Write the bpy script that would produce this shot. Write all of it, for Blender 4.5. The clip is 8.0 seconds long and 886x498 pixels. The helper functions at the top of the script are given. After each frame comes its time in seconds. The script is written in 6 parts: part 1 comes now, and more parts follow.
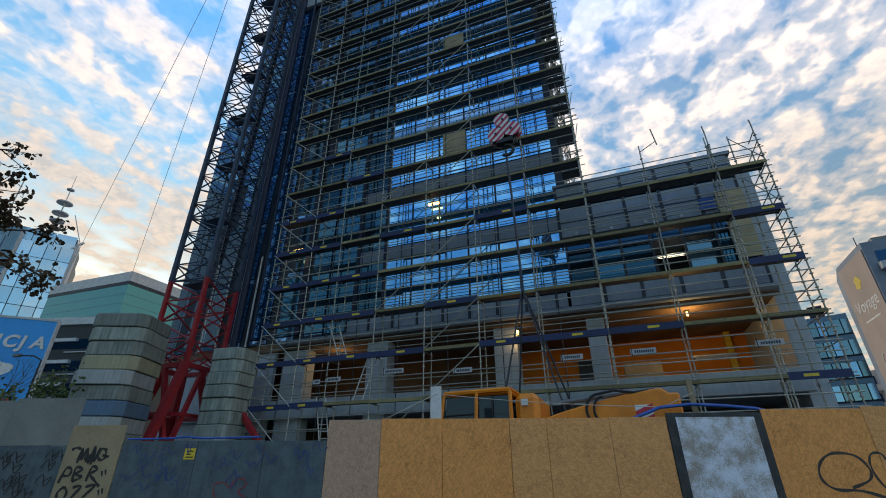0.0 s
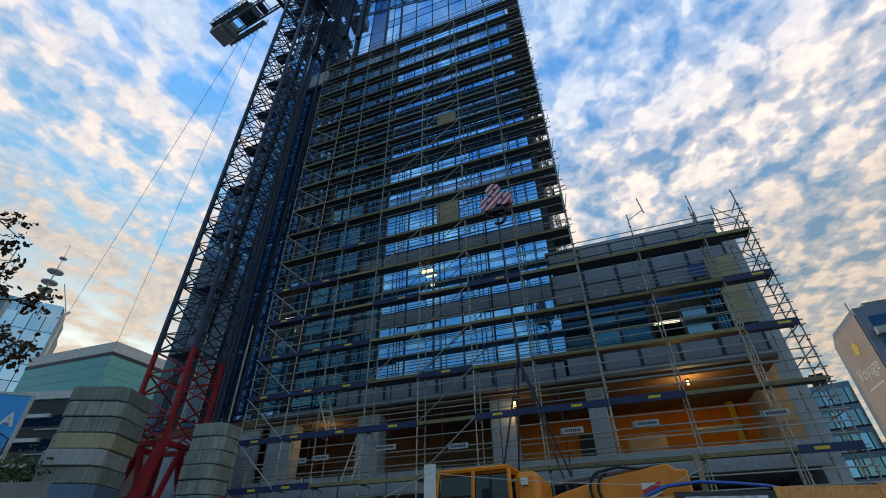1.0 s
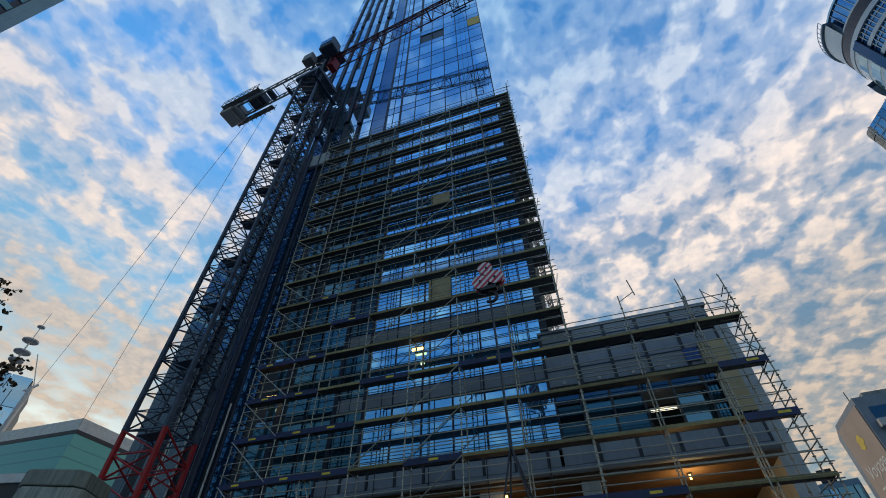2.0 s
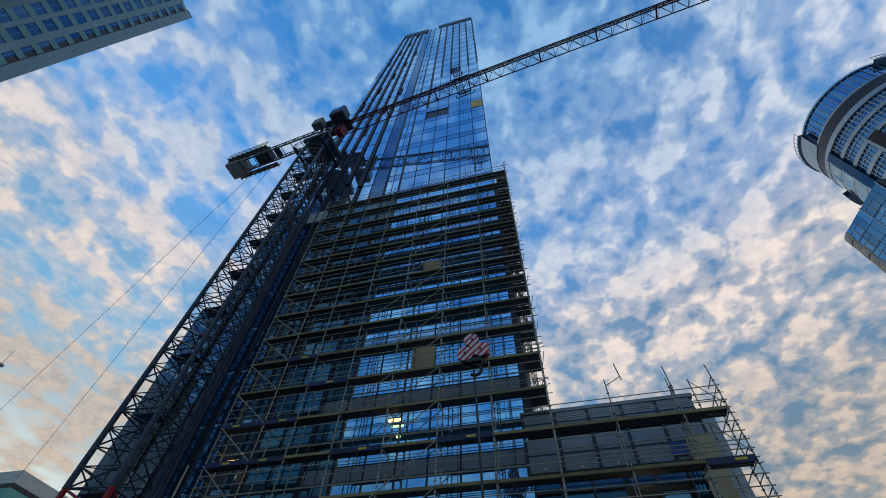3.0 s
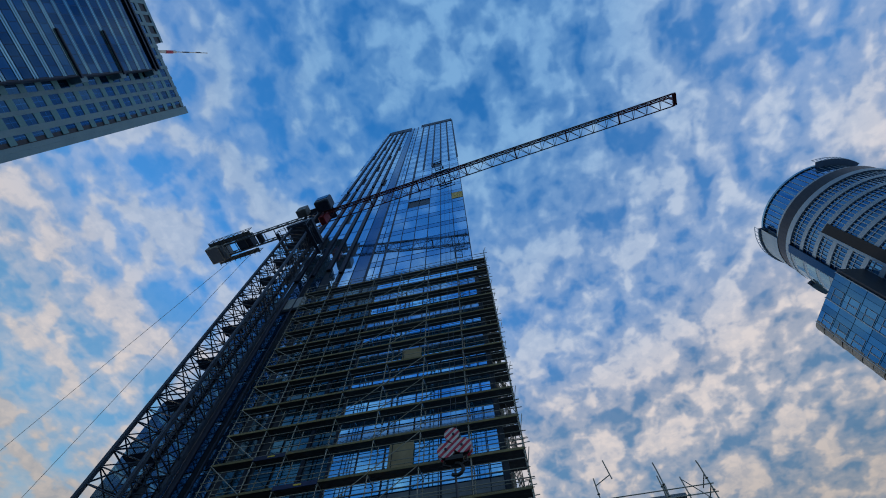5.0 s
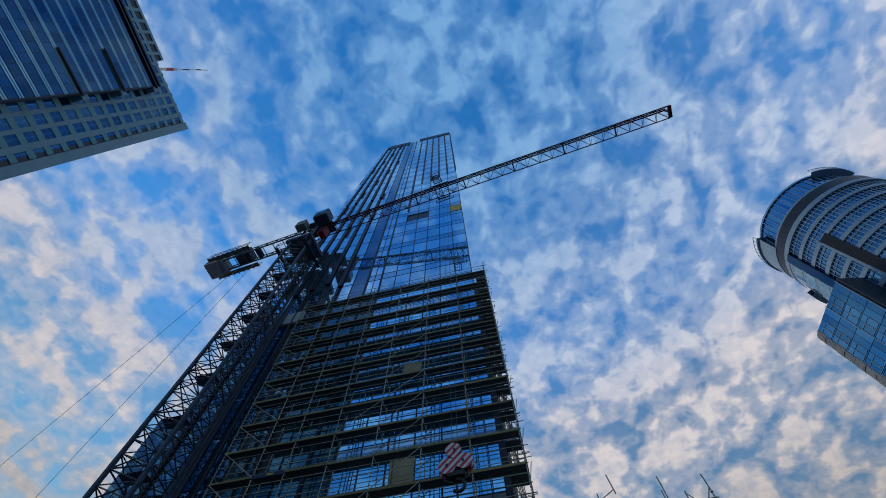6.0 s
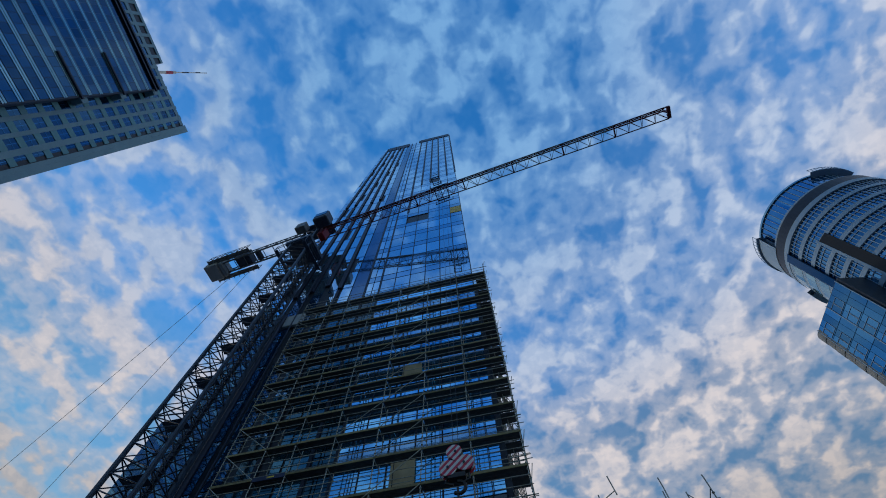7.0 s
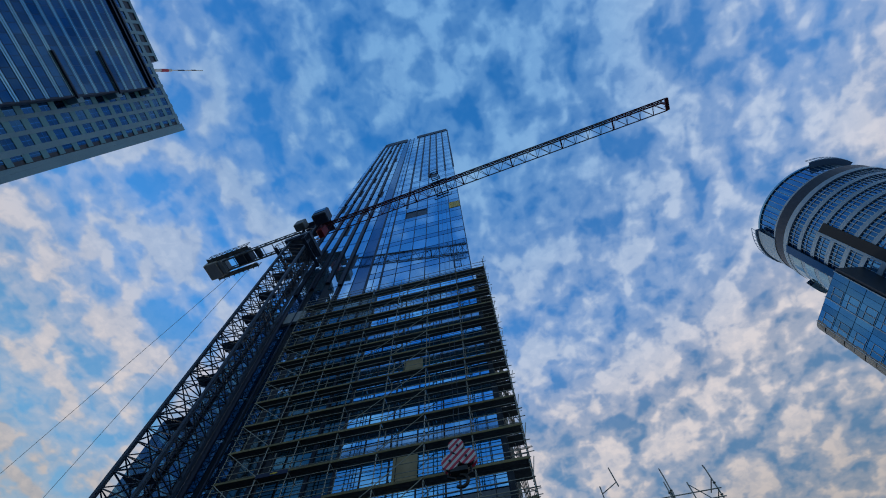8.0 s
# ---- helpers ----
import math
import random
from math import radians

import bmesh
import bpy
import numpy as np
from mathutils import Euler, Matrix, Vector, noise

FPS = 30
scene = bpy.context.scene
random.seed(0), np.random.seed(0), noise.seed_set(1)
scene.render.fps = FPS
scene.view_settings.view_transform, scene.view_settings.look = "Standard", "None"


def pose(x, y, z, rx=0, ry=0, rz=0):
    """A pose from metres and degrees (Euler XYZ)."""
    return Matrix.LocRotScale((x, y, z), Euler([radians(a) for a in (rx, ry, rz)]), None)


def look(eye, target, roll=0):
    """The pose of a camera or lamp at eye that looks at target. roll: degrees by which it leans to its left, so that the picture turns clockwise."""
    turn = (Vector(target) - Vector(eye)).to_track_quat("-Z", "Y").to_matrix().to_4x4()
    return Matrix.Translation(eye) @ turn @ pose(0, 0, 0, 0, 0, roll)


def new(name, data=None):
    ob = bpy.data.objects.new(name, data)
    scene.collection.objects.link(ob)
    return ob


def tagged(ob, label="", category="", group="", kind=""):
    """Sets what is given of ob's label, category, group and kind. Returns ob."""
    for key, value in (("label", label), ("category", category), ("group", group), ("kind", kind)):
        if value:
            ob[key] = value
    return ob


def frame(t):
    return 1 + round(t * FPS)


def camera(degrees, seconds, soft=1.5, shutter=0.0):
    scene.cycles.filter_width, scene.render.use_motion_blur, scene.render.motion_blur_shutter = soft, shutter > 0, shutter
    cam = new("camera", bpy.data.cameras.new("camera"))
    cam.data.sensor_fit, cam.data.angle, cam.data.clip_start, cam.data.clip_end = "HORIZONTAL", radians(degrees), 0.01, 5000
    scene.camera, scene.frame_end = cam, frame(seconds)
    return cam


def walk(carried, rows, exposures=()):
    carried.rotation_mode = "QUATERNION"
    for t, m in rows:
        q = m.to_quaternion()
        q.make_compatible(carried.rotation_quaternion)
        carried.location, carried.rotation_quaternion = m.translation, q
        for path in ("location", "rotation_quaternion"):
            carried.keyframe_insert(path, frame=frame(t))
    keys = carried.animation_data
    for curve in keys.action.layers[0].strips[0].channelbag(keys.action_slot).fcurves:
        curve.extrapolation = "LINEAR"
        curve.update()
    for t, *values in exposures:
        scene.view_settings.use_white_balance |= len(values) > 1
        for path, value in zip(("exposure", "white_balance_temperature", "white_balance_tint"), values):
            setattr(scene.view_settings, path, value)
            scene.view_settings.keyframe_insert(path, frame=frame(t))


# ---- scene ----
EXPO = [(0.0, 0.3, 6650, 10), (1.5, 0.0, 6600, 10), (3.0, -0.24, 6500, 10), (4.5, -0.5, 6100, 10), (6.5, -0.54, 5780, 10), (8.0, -0.54, 5780, 10)]  # the phone darkens its picture as the sky fills it
# camera: held by hand from one spot on the street and tilted up the tower
cam = camera(90.27, 8.0, soft=1.0)
EYE = (0.0, 0.0, 1.65)
PATH = [  # seconds, tilt, roll, turn
    (0.0, 116.45, 0.29, 21.01),
    (0.5, 121.37, 0.73, 20.96),
    (1.0, 125.16, 0.90, 20.44),
    (1.5, 129.57, 1.13, 20.07),
    (1.7, 131.79, 1.09, 19.75),
    (2.8, 142.61, -1.67, 14.91),
    (3.0, 143.92, -1.68, 14.26),
    (3.5, 145.92, -1.49, 13.08),
    (4.0, 147.96, -0.71, 12.70),
    (4.5, 152.45, -0.10, 12.56),
    (5.0, 155.15, 0.29, 12.70),
    (6.5, 156.95, 0.65, 13.28),
    (7.0, 157.03, 0.72, 13.37),
    (7.5, 156.75, 0.88, 13.63),
    (8.0, 156.42, 1.09, 14.04),
]
walk(cam, [(t, pose(*EYE, a, b, c)) for t, a, b, c in PATH],
     exposures=EXPO)

# ---- sky, sun ----
SUN_AZ, SUN_EL = -62.0, 12.0
world = bpy.data.worlds.new("sky")
scene.world = world
world.use_nodes = True


def sky_nodes():
    nt = world.node_tree
    nt.nodes.clear()
    N, L = nt.nodes.new, nt.links.new

    def math_node(op, a, b=None, clamp=False):
        n = N("ShaderNodeMath")
        n.operation, n.use_clamp = op, clamp
        for i, v in enumerate((a, b)):
            if v is None:
                continue
            if isinstance(v, (int, float)):
                n.inputs[i].default_value = v
            else:
                L(v, n.inputs[i])
        return n.outputs[0]

    def mix(kind, f, a, b):
        n = N("ShaderNodeMix")
        n.data_type, n.blend_type = "RGBA", kind
        for i, v in ((0, f), (6, a), (7, b)):
            if isinstance(v, (int, float, tuple)):
                n.inputs[i].default_value = v
            else:
                L(v, n.inputs[i])
        return n.outputs[2]

    def ramp(f, stops):
        n = N("ShaderNodeValToRGB")
        while len(n.color_ramp.elements) < len(stops):
            n.color_ramp.elements.new(0.5)
        for e, (p, c) in zip(n.color_ramp.elements, stops):
            e.position, e.color = p, (*c, 1)
        n.color_ramp.interpolation = "EASE"
        L(f, n.inputs[0])
        return n.outputs[0]

    way = N("ShaderNodeTexCoord").outputs["Generated"]
    sep = N("ShaderNodeSeparateXYZ")
    L(way, sep.inputs[0])
    x, y, z = sep.outputs
    up = math_node("MAXIMUM", z, 0.0)
    deep = math_node("ADD", up, 0.16)
    flat = N("ShaderNodeCombineXYZ")
    L(math_node("DIVIDE", x, deep), flat.inputs[0])
    L(math_node("DIVIDE", y, deep), flat.inputs[1])

    def noise_tex(scale, detail, rough, distort, shift, stretch=(1, 1, 1), turn=0.0):
        mp = N("ShaderNodeMapping")
        mp.inputs["Location"].default_value = shift
        mp.inputs["Rotation"].default_value = (0, 0, turn)
        mp.inputs["Scale"].default_value = stretch
        L(flat.outputs[0], mp.inputs[0])
        n = N("ShaderNodeTexNoise")
        n.inputs["Scale"].default_value, n.inputs["Detail"].default_value = scale, detail
        n.inputs["Roughness"].default_value, n.inputs["Distortion"].default_value = rough, distort
        L(mp.outputs[0], n.inputs["Vector"])
        return n.outputs["Fac"]

    # small cloud cells in streets that run along y, over a slow change of cover
    large = noise_tex(1.9, 2, 0.5, 0.2, (3.1, 1.7, 0))
    cell = noise_tex(10.5, 1.0, 0.4, 0.3, (0.4, 5.2, 0), (1.0, 0.8, 1), 0.3)
    lump = noise_tex(24.0, 2, 0.5, 0.3, (2.4, 8.1, 0), (1.0, 0.85, 1), 0.1)
    fine = noise_tex(46.0, 3, 0.55, 0.3, (7.0, 2.0, 0))
    cover = math_node("ADD", math_node("ADD", math_node("MULTIPLY", large, 0.15), math_node("MULTIPLY", cell, 0.51)), math_node("ADD", math_node("MULTIPLY", lump, 0.28), math_node("MULTIPLY", fine, 0.06)))
    cover = math_node("ADD", cover, math_node("MULTIPLY", math_node("MINIMUM", y, 0.0), 0.11))
    mask = ramp(cover, ((0.385, (0.17, 0.17, 0.17)), (0.48, (0.5, 0.5, 0.5)), (0.565, (0.96, 0.96, 0.96))))
    air = N("ShaderNodeTexSky")
    air.sky_type, air.sun_disc = "NISHITA", False
    air.sun_elevation, air.sun_rotation = radians(SUN_EL), radians(SUN_AZ)
    air.air_density, air.dust_density, air.ozone_density = 1.2, 0.4, 4.0
    haze = ramp(up, ((0.0, (1.5, 1.35, 1.1)), (0.35, (1.35, 1.3, 1.05)), (0.62, (0.8, 1.8, 1.85)), (0.82, (0.28, 2.3, 3.15)), (1.0, (0.14, 2.1, 3.2))))
    blue = mix("MULTIPLY", 1.0, air.outputs[0], haze)
    cloud = ramp(up, ((0.0, (5.1, 3.85, 2.85)), (0.25, (5.3, 4.2, 3.15)), (0.45, (5.8, 4.9, 4.1)), (0.64, (8.2, 7.1, 6.3)), (0.8, (5.6, 6.2, 7.0)), (1.0, (2.4, 4.5, 6.9))))
    puff = ramp(math_node("ADD", math_node("MULTIPLY", lump, 0.6), math_node("MULTIPLY", fine, 0.4)), ((0.38, (0.78, 0.83, 0.92)), (0.5, (0.95, 0.96, 0.99)), (0.62, (1.10, 1.07, 1.05))))
    cloud = mix("MULTIPLY", 1.0, cloud, puff)
    both = mix("MIX", math_node("MULTIPLY", mask, 0.92), blue, cloud)
    # the east is a little paler, and the south, away from the low sun, bluer
    south = math_node("MINIMUM", y, 0.0)
    shade = N("ShaderNodeCombineXYZ")
    for i, k in enumerate((0.24, 0.04, -0.14)):
        L(math_node("ADD", math_node("MULTIPLY", x, 0.1), math_node("ADD", math_node("MULTIPLY", south, k), 1.0)), shade.inputs[i])
    both = mix("MULTIPLY", 1.0, both, shade.outputs[0])
    bg, out = N("ShaderNodeBackground"), N("ShaderNodeOutputWorld")
    bg.inputs[1].default_value = 0.13
    L(both, bg.inputs[0])
    L(bg.outputs[0], out.inputs[0])


sky_nodes()
sun = new("sun", bpy.data.lights.new("sun", "SUN"))
sun.data.energy, sun.data.angle, sun.data.color = 0.6, radians(10), (1.0, 0.88, 0.72)
a, e = radians(SUN_AZ), radians(SUN_EL)
sun.matrix_world = look((0, 0, 60), (-math.sin(a) * math.cos(e), -math.cos(a) * math.cos(e), 60 - math.sin(e)))


# ---- materials ----
def material(name, base, other=None, rough=0.7, metal=0.0, scale=3.0, fine=40.0, bump=0.15, spread=0.5, streak=0.0, piece=0.0, island=0.0):
    """Two tones mixed by coarse and fine noise; streak: runs down the surface; piece and island: each piece its own tone."""
    m = bpy.data.materials.new(name)
    m.use_nodes = True
    nt = m.node_tree
    N, L = nt.nodes.new, nt.links.new
    p = nt.nodes["Principled BSDF"]
    other = other or tuple(c * 0.6 for c in base)
    co = N("ShaderNodeTexCoord").outputs["Object"]
    if piece:
        info = N("ShaderNodeObjectInfo")
        add = N("ShaderNodeVectorMath")
        add.operation = "MULTIPLY_ADD"
        L(info.outputs["Random"], add.inputs[0])
        add.inputs[1].default_value = (13, 7, 5)
        L(co, add.inputs[2])
        co = add.outputs[0]

    def noise_fac(sc, detail, src):
        n = N("ShaderNodeTexNoise")
        n.inputs["Scale"].default_value, n.inputs["Detail"].default_value, n.inputs["Roughness"].default_value = sc, detail, 0.6
        L(src, n.inputs["Vector"])
        return n.outputs["Fac"]

    def add_up(x, kx, y, ky):
        a, b = N("ShaderNodeMath"), N("ShaderNodeMath")
        a.operation, b.operation = "MULTIPLY", "MULTIPLY_ADD"
        L(y, a.inputs[0])
        a.inputs[1].default_value = ky
        L(x, b.inputs[0])
        b.inputs[1].default_value = kx
        L(a.outputs[0], b.inputs[2])
        return b.outputs[0]

    big, small = noise_fac(scale, 5, co), noise_fac(fine, 3, co)
    f = add_up(big, 0.65, small, 0.35)
    if streak:
        mp = N("ShaderNodeMapping")
        mp.inputs["Scale"].default_value = (6, 6, 0.35)
        L(co, mp.inputs[0])
        f = add_up(f, 1 - streak, noise_fac(1.5, 4, mp.outputs[0]), streak)
    r = N("ShaderNodeValToRGB")
    r.color_ramp.elements[0].position, r.color_ramp.elements[1].position = 0.5 - spread * 0.3, 0.5 + spread * 0.3
    r.color_ramp.elements[0].color, r.color_ramp.elements[1].color = (*other, 1), (*base, 1)
    L(f, r.inputs[0])
    col = r.outputs[0]
    if piece or island:
        rnd = N("ShaderNodeObjectInfo").outputs["Random"] if piece else N("ShaderNodeNewGeometry").outputs["Random Per Island"]
        k = piece or island
        mr = N("ShaderNodeMapRange")
        mr.inputs["To Min"].default_value, mr.inputs["To Max"].default_value = 1 - k, 1 + k
        L(rnd, mr.inputs["Value"])
        mx = N("ShaderNodeVectorMath")
        mx.operation = "SCALE"
        L(col, mx.inputs[0])
        L(mr.outputs[0], mx.inputs["Scale"])
        col = mx.outputs[0]
    L(col, p.inputs["Base Color"])
    p.inputs["Metallic"].default_value = metal
    rr = N("ShaderNodeMapRange")
    rr.inputs["To Min"].default_value, rr.inputs["To Max"].default_value = max(rough - 0.12, 0.02), min(rough + 0.12, 1)
    L(small, rr.inputs["Value"])
    L(rr.outputs[0], p.inputs["Roughness"])
    if bump:
        b = N("ShaderNodeBump")
        b.inputs["Strength"].default_value, b.inputs["Distance"].default_value = bump, 0.02
        L(f, b.inputs["Height"])
        L(b.outputs[0], p.inputs["Normal"])
    return m


def glass_material(name, tint, metal=0.8, rough=0.03, vary=0.12, dirt=0.15):
    """Coated facade glass: a tinted mirror over a dark room, each pane a little off in tone."""
    m = bpy.data.materials.new(name)
    m.use_nodes = True
    nt = m.node_tree
    N, L = nt.nodes.new, nt.links.new
    p = nt.nodes["Principled BSDF"]
    geo, info = N("ShaderNodeNewGeometry"), N("ShaderNodeObjectInfo")
    s = N("ShaderNodeMath")
    s.operation = "ADD"
    L(geo.outputs["Random Per Island"], s.inputs[0])
    L(info.outputs["Random"], s.inputs[1])
    w = N("ShaderNodeMath")
    w.operation = "FRACT"
    L(s.outputs[0], w.inputs[0])
    mr = N("ShaderNodeMapRange")
    mr.inputs["To Min"].default_value, mr.inputs["To Max"].default_value = 1 - vary, 1 + vary
    L(w.outputs[0], mr.inputs["Value"])
    v = N("ShaderNodeVectorMath")
    v.operation = "SCALE"
    v.inputs[0].default_value = tint
    L(mr.outputs[0], v.inputs["Scale"])
    L(v.outputs[0], p.inputs["Base Color"])
    p.inputs["Metallic"].default_value = metal
    n = N("ShaderNodeTexNoise")
    n.inputs["Scale"].default_value, n.inputs["Detail"].default_value = 0.8, 5
    L(N("ShaderNodeTexCoord").outputs["Object"], n.inputs["Vector"])
    r = N("ShaderNodeMapRange")
    r.inputs["To Min"].default_value, r.inputs["To Max"].default_value = rough * (1 - dirt), rough * (1 + 4 * dirt)
    L(n.outputs["Fac"], r.inputs["Value"])
    L(r.outputs[0], p.inputs["Roughness"])
    b = N("ShaderNodeBump")
    b.inputs["Strength"].default_value, b.inputs["Distance"].default_value = 0.02, 0.02
    L(n.outputs["Fac"], b.inputs["Height"])
    L(b.outputs[0], p.inputs["Normal"])
    return m


def osb_material(name, light, dark, turn=0.0):
    """Pressed wood flakes: stretched cells in two directions, each flake its own tone."""
    m = bpy.data.materials.new(name)
    m.use_nodes = True
    nt = m.node_tree
    N, L = nt.nodes.new, nt.links.new
    p = nt.nodes["Principled BSDF"]
    co = N("ShaderNodeTexCoord").outputs["Object"]
    tones = []
    for k, (ang, sc) in enumerate(((0.5 + turn, (70, 70, 14)), (-0.6 + turn, (60, 60, 12)), (1.4 + turn, (95, 95, 20)))):
        mp = N("ShaderNodeMapping")
        mp.inputs["Rotation"].default_value = (0, ang, 0)
        L(co, mp.inputs[0])
        st = N("ShaderNodeMapping")
        st.inputs["Scale"].default_value = sc
        st.inputs["Location"].default_value = (k * 3.7, 0, k * 1.9)
        L(mp.outputs[0], st.inputs[0])
        mp = st
        vo = N("ShaderNodeTexVoronoi")
        vo.inputs["Scale"].default_value = 1.0
        L(mp.outputs[0], vo.inputs["Vector"])
        sp = N("ShaderNodeSeparateColor")
        L(vo.outputs["Color"], sp.inputs[0])
        tones.append(sp.outputs[0])
    a = N("ShaderNodeMath")
    a.operation = "MULTIPLY"
    L(tones[0], a.inputs[0])
    L(tones[1], a.inputs[1])
    c = N("ShaderNodeMath")
    c.operation = "MULTIPLY_ADD"
    L(tones[2], c.inputs[0])
    c.inputs[1].default_value = 0.35
    L(a.outputs[0], c.inputs[2])
    n = N("ShaderNodeTexNoise")
    n.inputs["Scale"].default_value, n.inputs["Detail"].default_value = 1.6, 5
    L(co, n.inputs["Vector"])
    d = N("ShaderNodeMath")
    d.operation = "MULTIPLY_ADD"
    L(n.outputs["Fac"], d.inputs[0])
    d.inputs[1].default_value = 0.7
    L(c.outputs[0], d.inputs[2])
    r = N("ShaderNodeValToRGB")
    e = r.color_ramp.elements
    e[0].position, e[0].color = 0.2, (*dark, 1)
    e[1].position, e[1].color = 1.0, (*light, 1)
    mid = e.new(0.62)
    mid.color = (*(0.62 * x + 0.38 * y for x, y in zip(light, dark)), 1)
    L(d.outputs[0], r.inputs[0])
    L(r.outputs[0], p.inputs["Base Color"])
    p.inputs["Roughness"].default_value = 0.75
    b = N("ShaderNodeBump")
    b.inputs["Strength"].default_value, b.inputs["Distance"].default_value = 0.35, 0.004
    L(c.outputs[0], b.inputs["Height"])
    L(b.outputs[0], p.inputs["Normal"])
    return m


def lamp_material(name, colour, strength):
    m = bpy.data.materials.new(name)
    m.use_nodes = True
    p = m.node_tree.nodes["Principled BSDF"]
    p.inputs["Base Color"].default_value = (*colour, 1)
    p.inputs["Emission Color"].default_value = (*colour, 1)
    p.inputs["Emission Strength"].default_value = strength
    return m


GLASS = glass_material("coated_blue_glass", (0.43, 0.67, 0.88), 0.9)
# lower copy of the facade glass; reflected blue sky strengthens its tint
GLASS_SKY = glass_material("sky_tinted_glass", (0.21, 0.57, 0.96), 0.95)
GLASS_PALE = glass_material("pale_corner_glass", (0.62, 0.82, 0.96), 0.85)
GLASS_BLUE = glass_material("mid_blue_window_glass", (0.06, 0.21, 0.42), 0.85, 0.05, 0.25)
GLASS_SPANDREL = glass_material("spandrel_glass", (0.24, 0.47, 0.72), 0.85, 0.06)
# darker copy of the facade glass, with shade put into its tint
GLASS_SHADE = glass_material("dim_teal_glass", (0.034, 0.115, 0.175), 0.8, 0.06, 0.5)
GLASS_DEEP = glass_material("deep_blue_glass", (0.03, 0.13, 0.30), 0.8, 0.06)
GLASS_GREY = glass_material("grey_green_glass", (0.20, 0.36, 0.44), 0.75, 0.05, 0.2)
GLASS_DARK = glass_material("dark_window_glass", (0.02, 0.075, 0.16), 0.85, 0.04, 0.22)
FRAME_DARK = material("dark_anodised_metal", (0.035, 0.046, 0.065), (0.02, 0.026, 0.038), 0.45, 0.3, 2, 30, 0.05)
FIN_NAVY = material("navy_fin_metal", (0.014, 0.026, 0.06), (0.009, 0.016, 0.04), 0.5, 0.2, 2, 30, 0.03)
PANEL_GREY = material("grey_cladding_panel", (0.24, 0.29, 0.36), (0.155, 0.19, 0.235), 0.6, 0.0, 1.2, 25, 0.06, 0.6, 0.3, island=0.12)
CONCRETE = material("raw_concrete", (0.46, 0.51, 0.56), (0.30, 0.34, 0.37), 0.85, 0.0, 1.3, 30, 0.3, 0.6, 0.35)
CONCRETE_BLOCK = material("weathered_ballast_concrete", (0.34, 0.38, 0.34), (0.07, 0.088, 0.078), 0.9, 0.0, 1.9, 24, 0.5, 0.7, 0.6, piece=0.3)
BLOCK_YELLOW = material("yellow_stained_concrete", (0.42, 0.39, 0.24), (0.2, 0.2, 0.14), 0.9, 0.0, 1.9, 24, 0.5, 0.7, 0.5)
BLOCK_BLUE = material("blue_painted_concrete", (0.10, 0.19, 0.31), (0.08, 0.11, 0.14), 0.85, 0.0, 1.9, 24, 0.5, 0.7, 0.5)
BLOCK_PALE = material("pale_ballast_concrete", (0.40, 0.43, 0.42), (0.2, 0.22, 0.22), 0.9, 0.0, 1.9, 24, 0.5, 0.7, 0.5)
GROUND = material("trodden_site_ground", (0.105, 0.11, 0.115), (0.05, 0.052, 0.056), 0.95, 0.0, 0.5, 9, 0.5)
STEEL_TUBE = material("galvanised_tube", (0.48, 0.48, 0.43), (0.24, 0.24, 0.2), 0.5, 0.35, 2, 40, 0.05, 0.7, piece=0.18)
DECK_WOOD = material("weathered_plank_yellow", (0.30, 0.25, 0.10), (0.11, 0.10, 0.06), 0.8, 0.0, 3, 50, 0.3, 0.8, piece=0.3)
DECK_STEEL = material("deck_underside_steel", (0.12, 0.12, 0.115), (0.06, 0.062, 0.06), 0.65, 0.2, 3, 30, 0.2)
NAVY = material("navy_painted_deck", (0.008, 0.024, 0.10), (0.005, 0.014, 0.055), 0.6, 0.0, 3, 40, 0.1, piece=0.2)
YELLOW = material("yellow_label", (0.75, 0.55, 0.03), (0.5, 0.36, 0.03), 0.5)
PLY = material("pale_plywood", (0.55, 0.47, 0.30), (0.40, 0.33, 0.20), 0.75, 0.0, 2, 40, 0.1, 0.6)
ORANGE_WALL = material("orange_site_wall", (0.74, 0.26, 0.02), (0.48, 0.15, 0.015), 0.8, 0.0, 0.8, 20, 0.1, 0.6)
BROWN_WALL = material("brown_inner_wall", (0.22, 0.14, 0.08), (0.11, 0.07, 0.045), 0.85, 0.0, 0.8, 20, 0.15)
CRANE_RED = material("red_crane_paint", (0.42, 0.025, 0.03), (0.22, 0.015, 0.02), 0.45, 0.1, 2.5, 30, 0.08, 0.8)
CRANE_BLUE = material("blue_grey_crane_paint", (0.065, 0.095, 0.145), (0.03, 0.045, 0.075), 0.5, 0.2, 2.5, 30, 0.08)
JIB_RED = material("dull_red_jib_paint", (0.20, 0.03, 0.035), (0.10, 0.02, 0.025), 0.5, 0.1, 2.5, 30, 0.05)
CRANE_GREY = material("grey_crane_machinery", (0.27, 0.285, 0.28), (0.12, 0.13, 0.13), 0.55, 0.2, 1.5, 20, 0.1)
WHITE = material("white_paint", (0.78, 0.78, 0.76), (0.55, 0.55, 0.53), 0.6, 0.0, 2, 30, 0.05)
PALE_STONE = material("pale_blue_grey_stone", (0.18, 0.32, 0.42), (0.12, 0.24, 0.33), 0.6, 0.0, 0.15, 3, 0.05, 0.6)
TEAL_STONE = material("teal_grey_spandrel", (0.10, 0.28, 0.34), (0.07, 0.20, 0.25), 0.4, 0.1, 0.2, 3, 0.03, 0.6)
CAB_GLASS = glass_material("cab_glass", (0.02, 0.035, 0.05), 0.35, 0.05, 0.1)
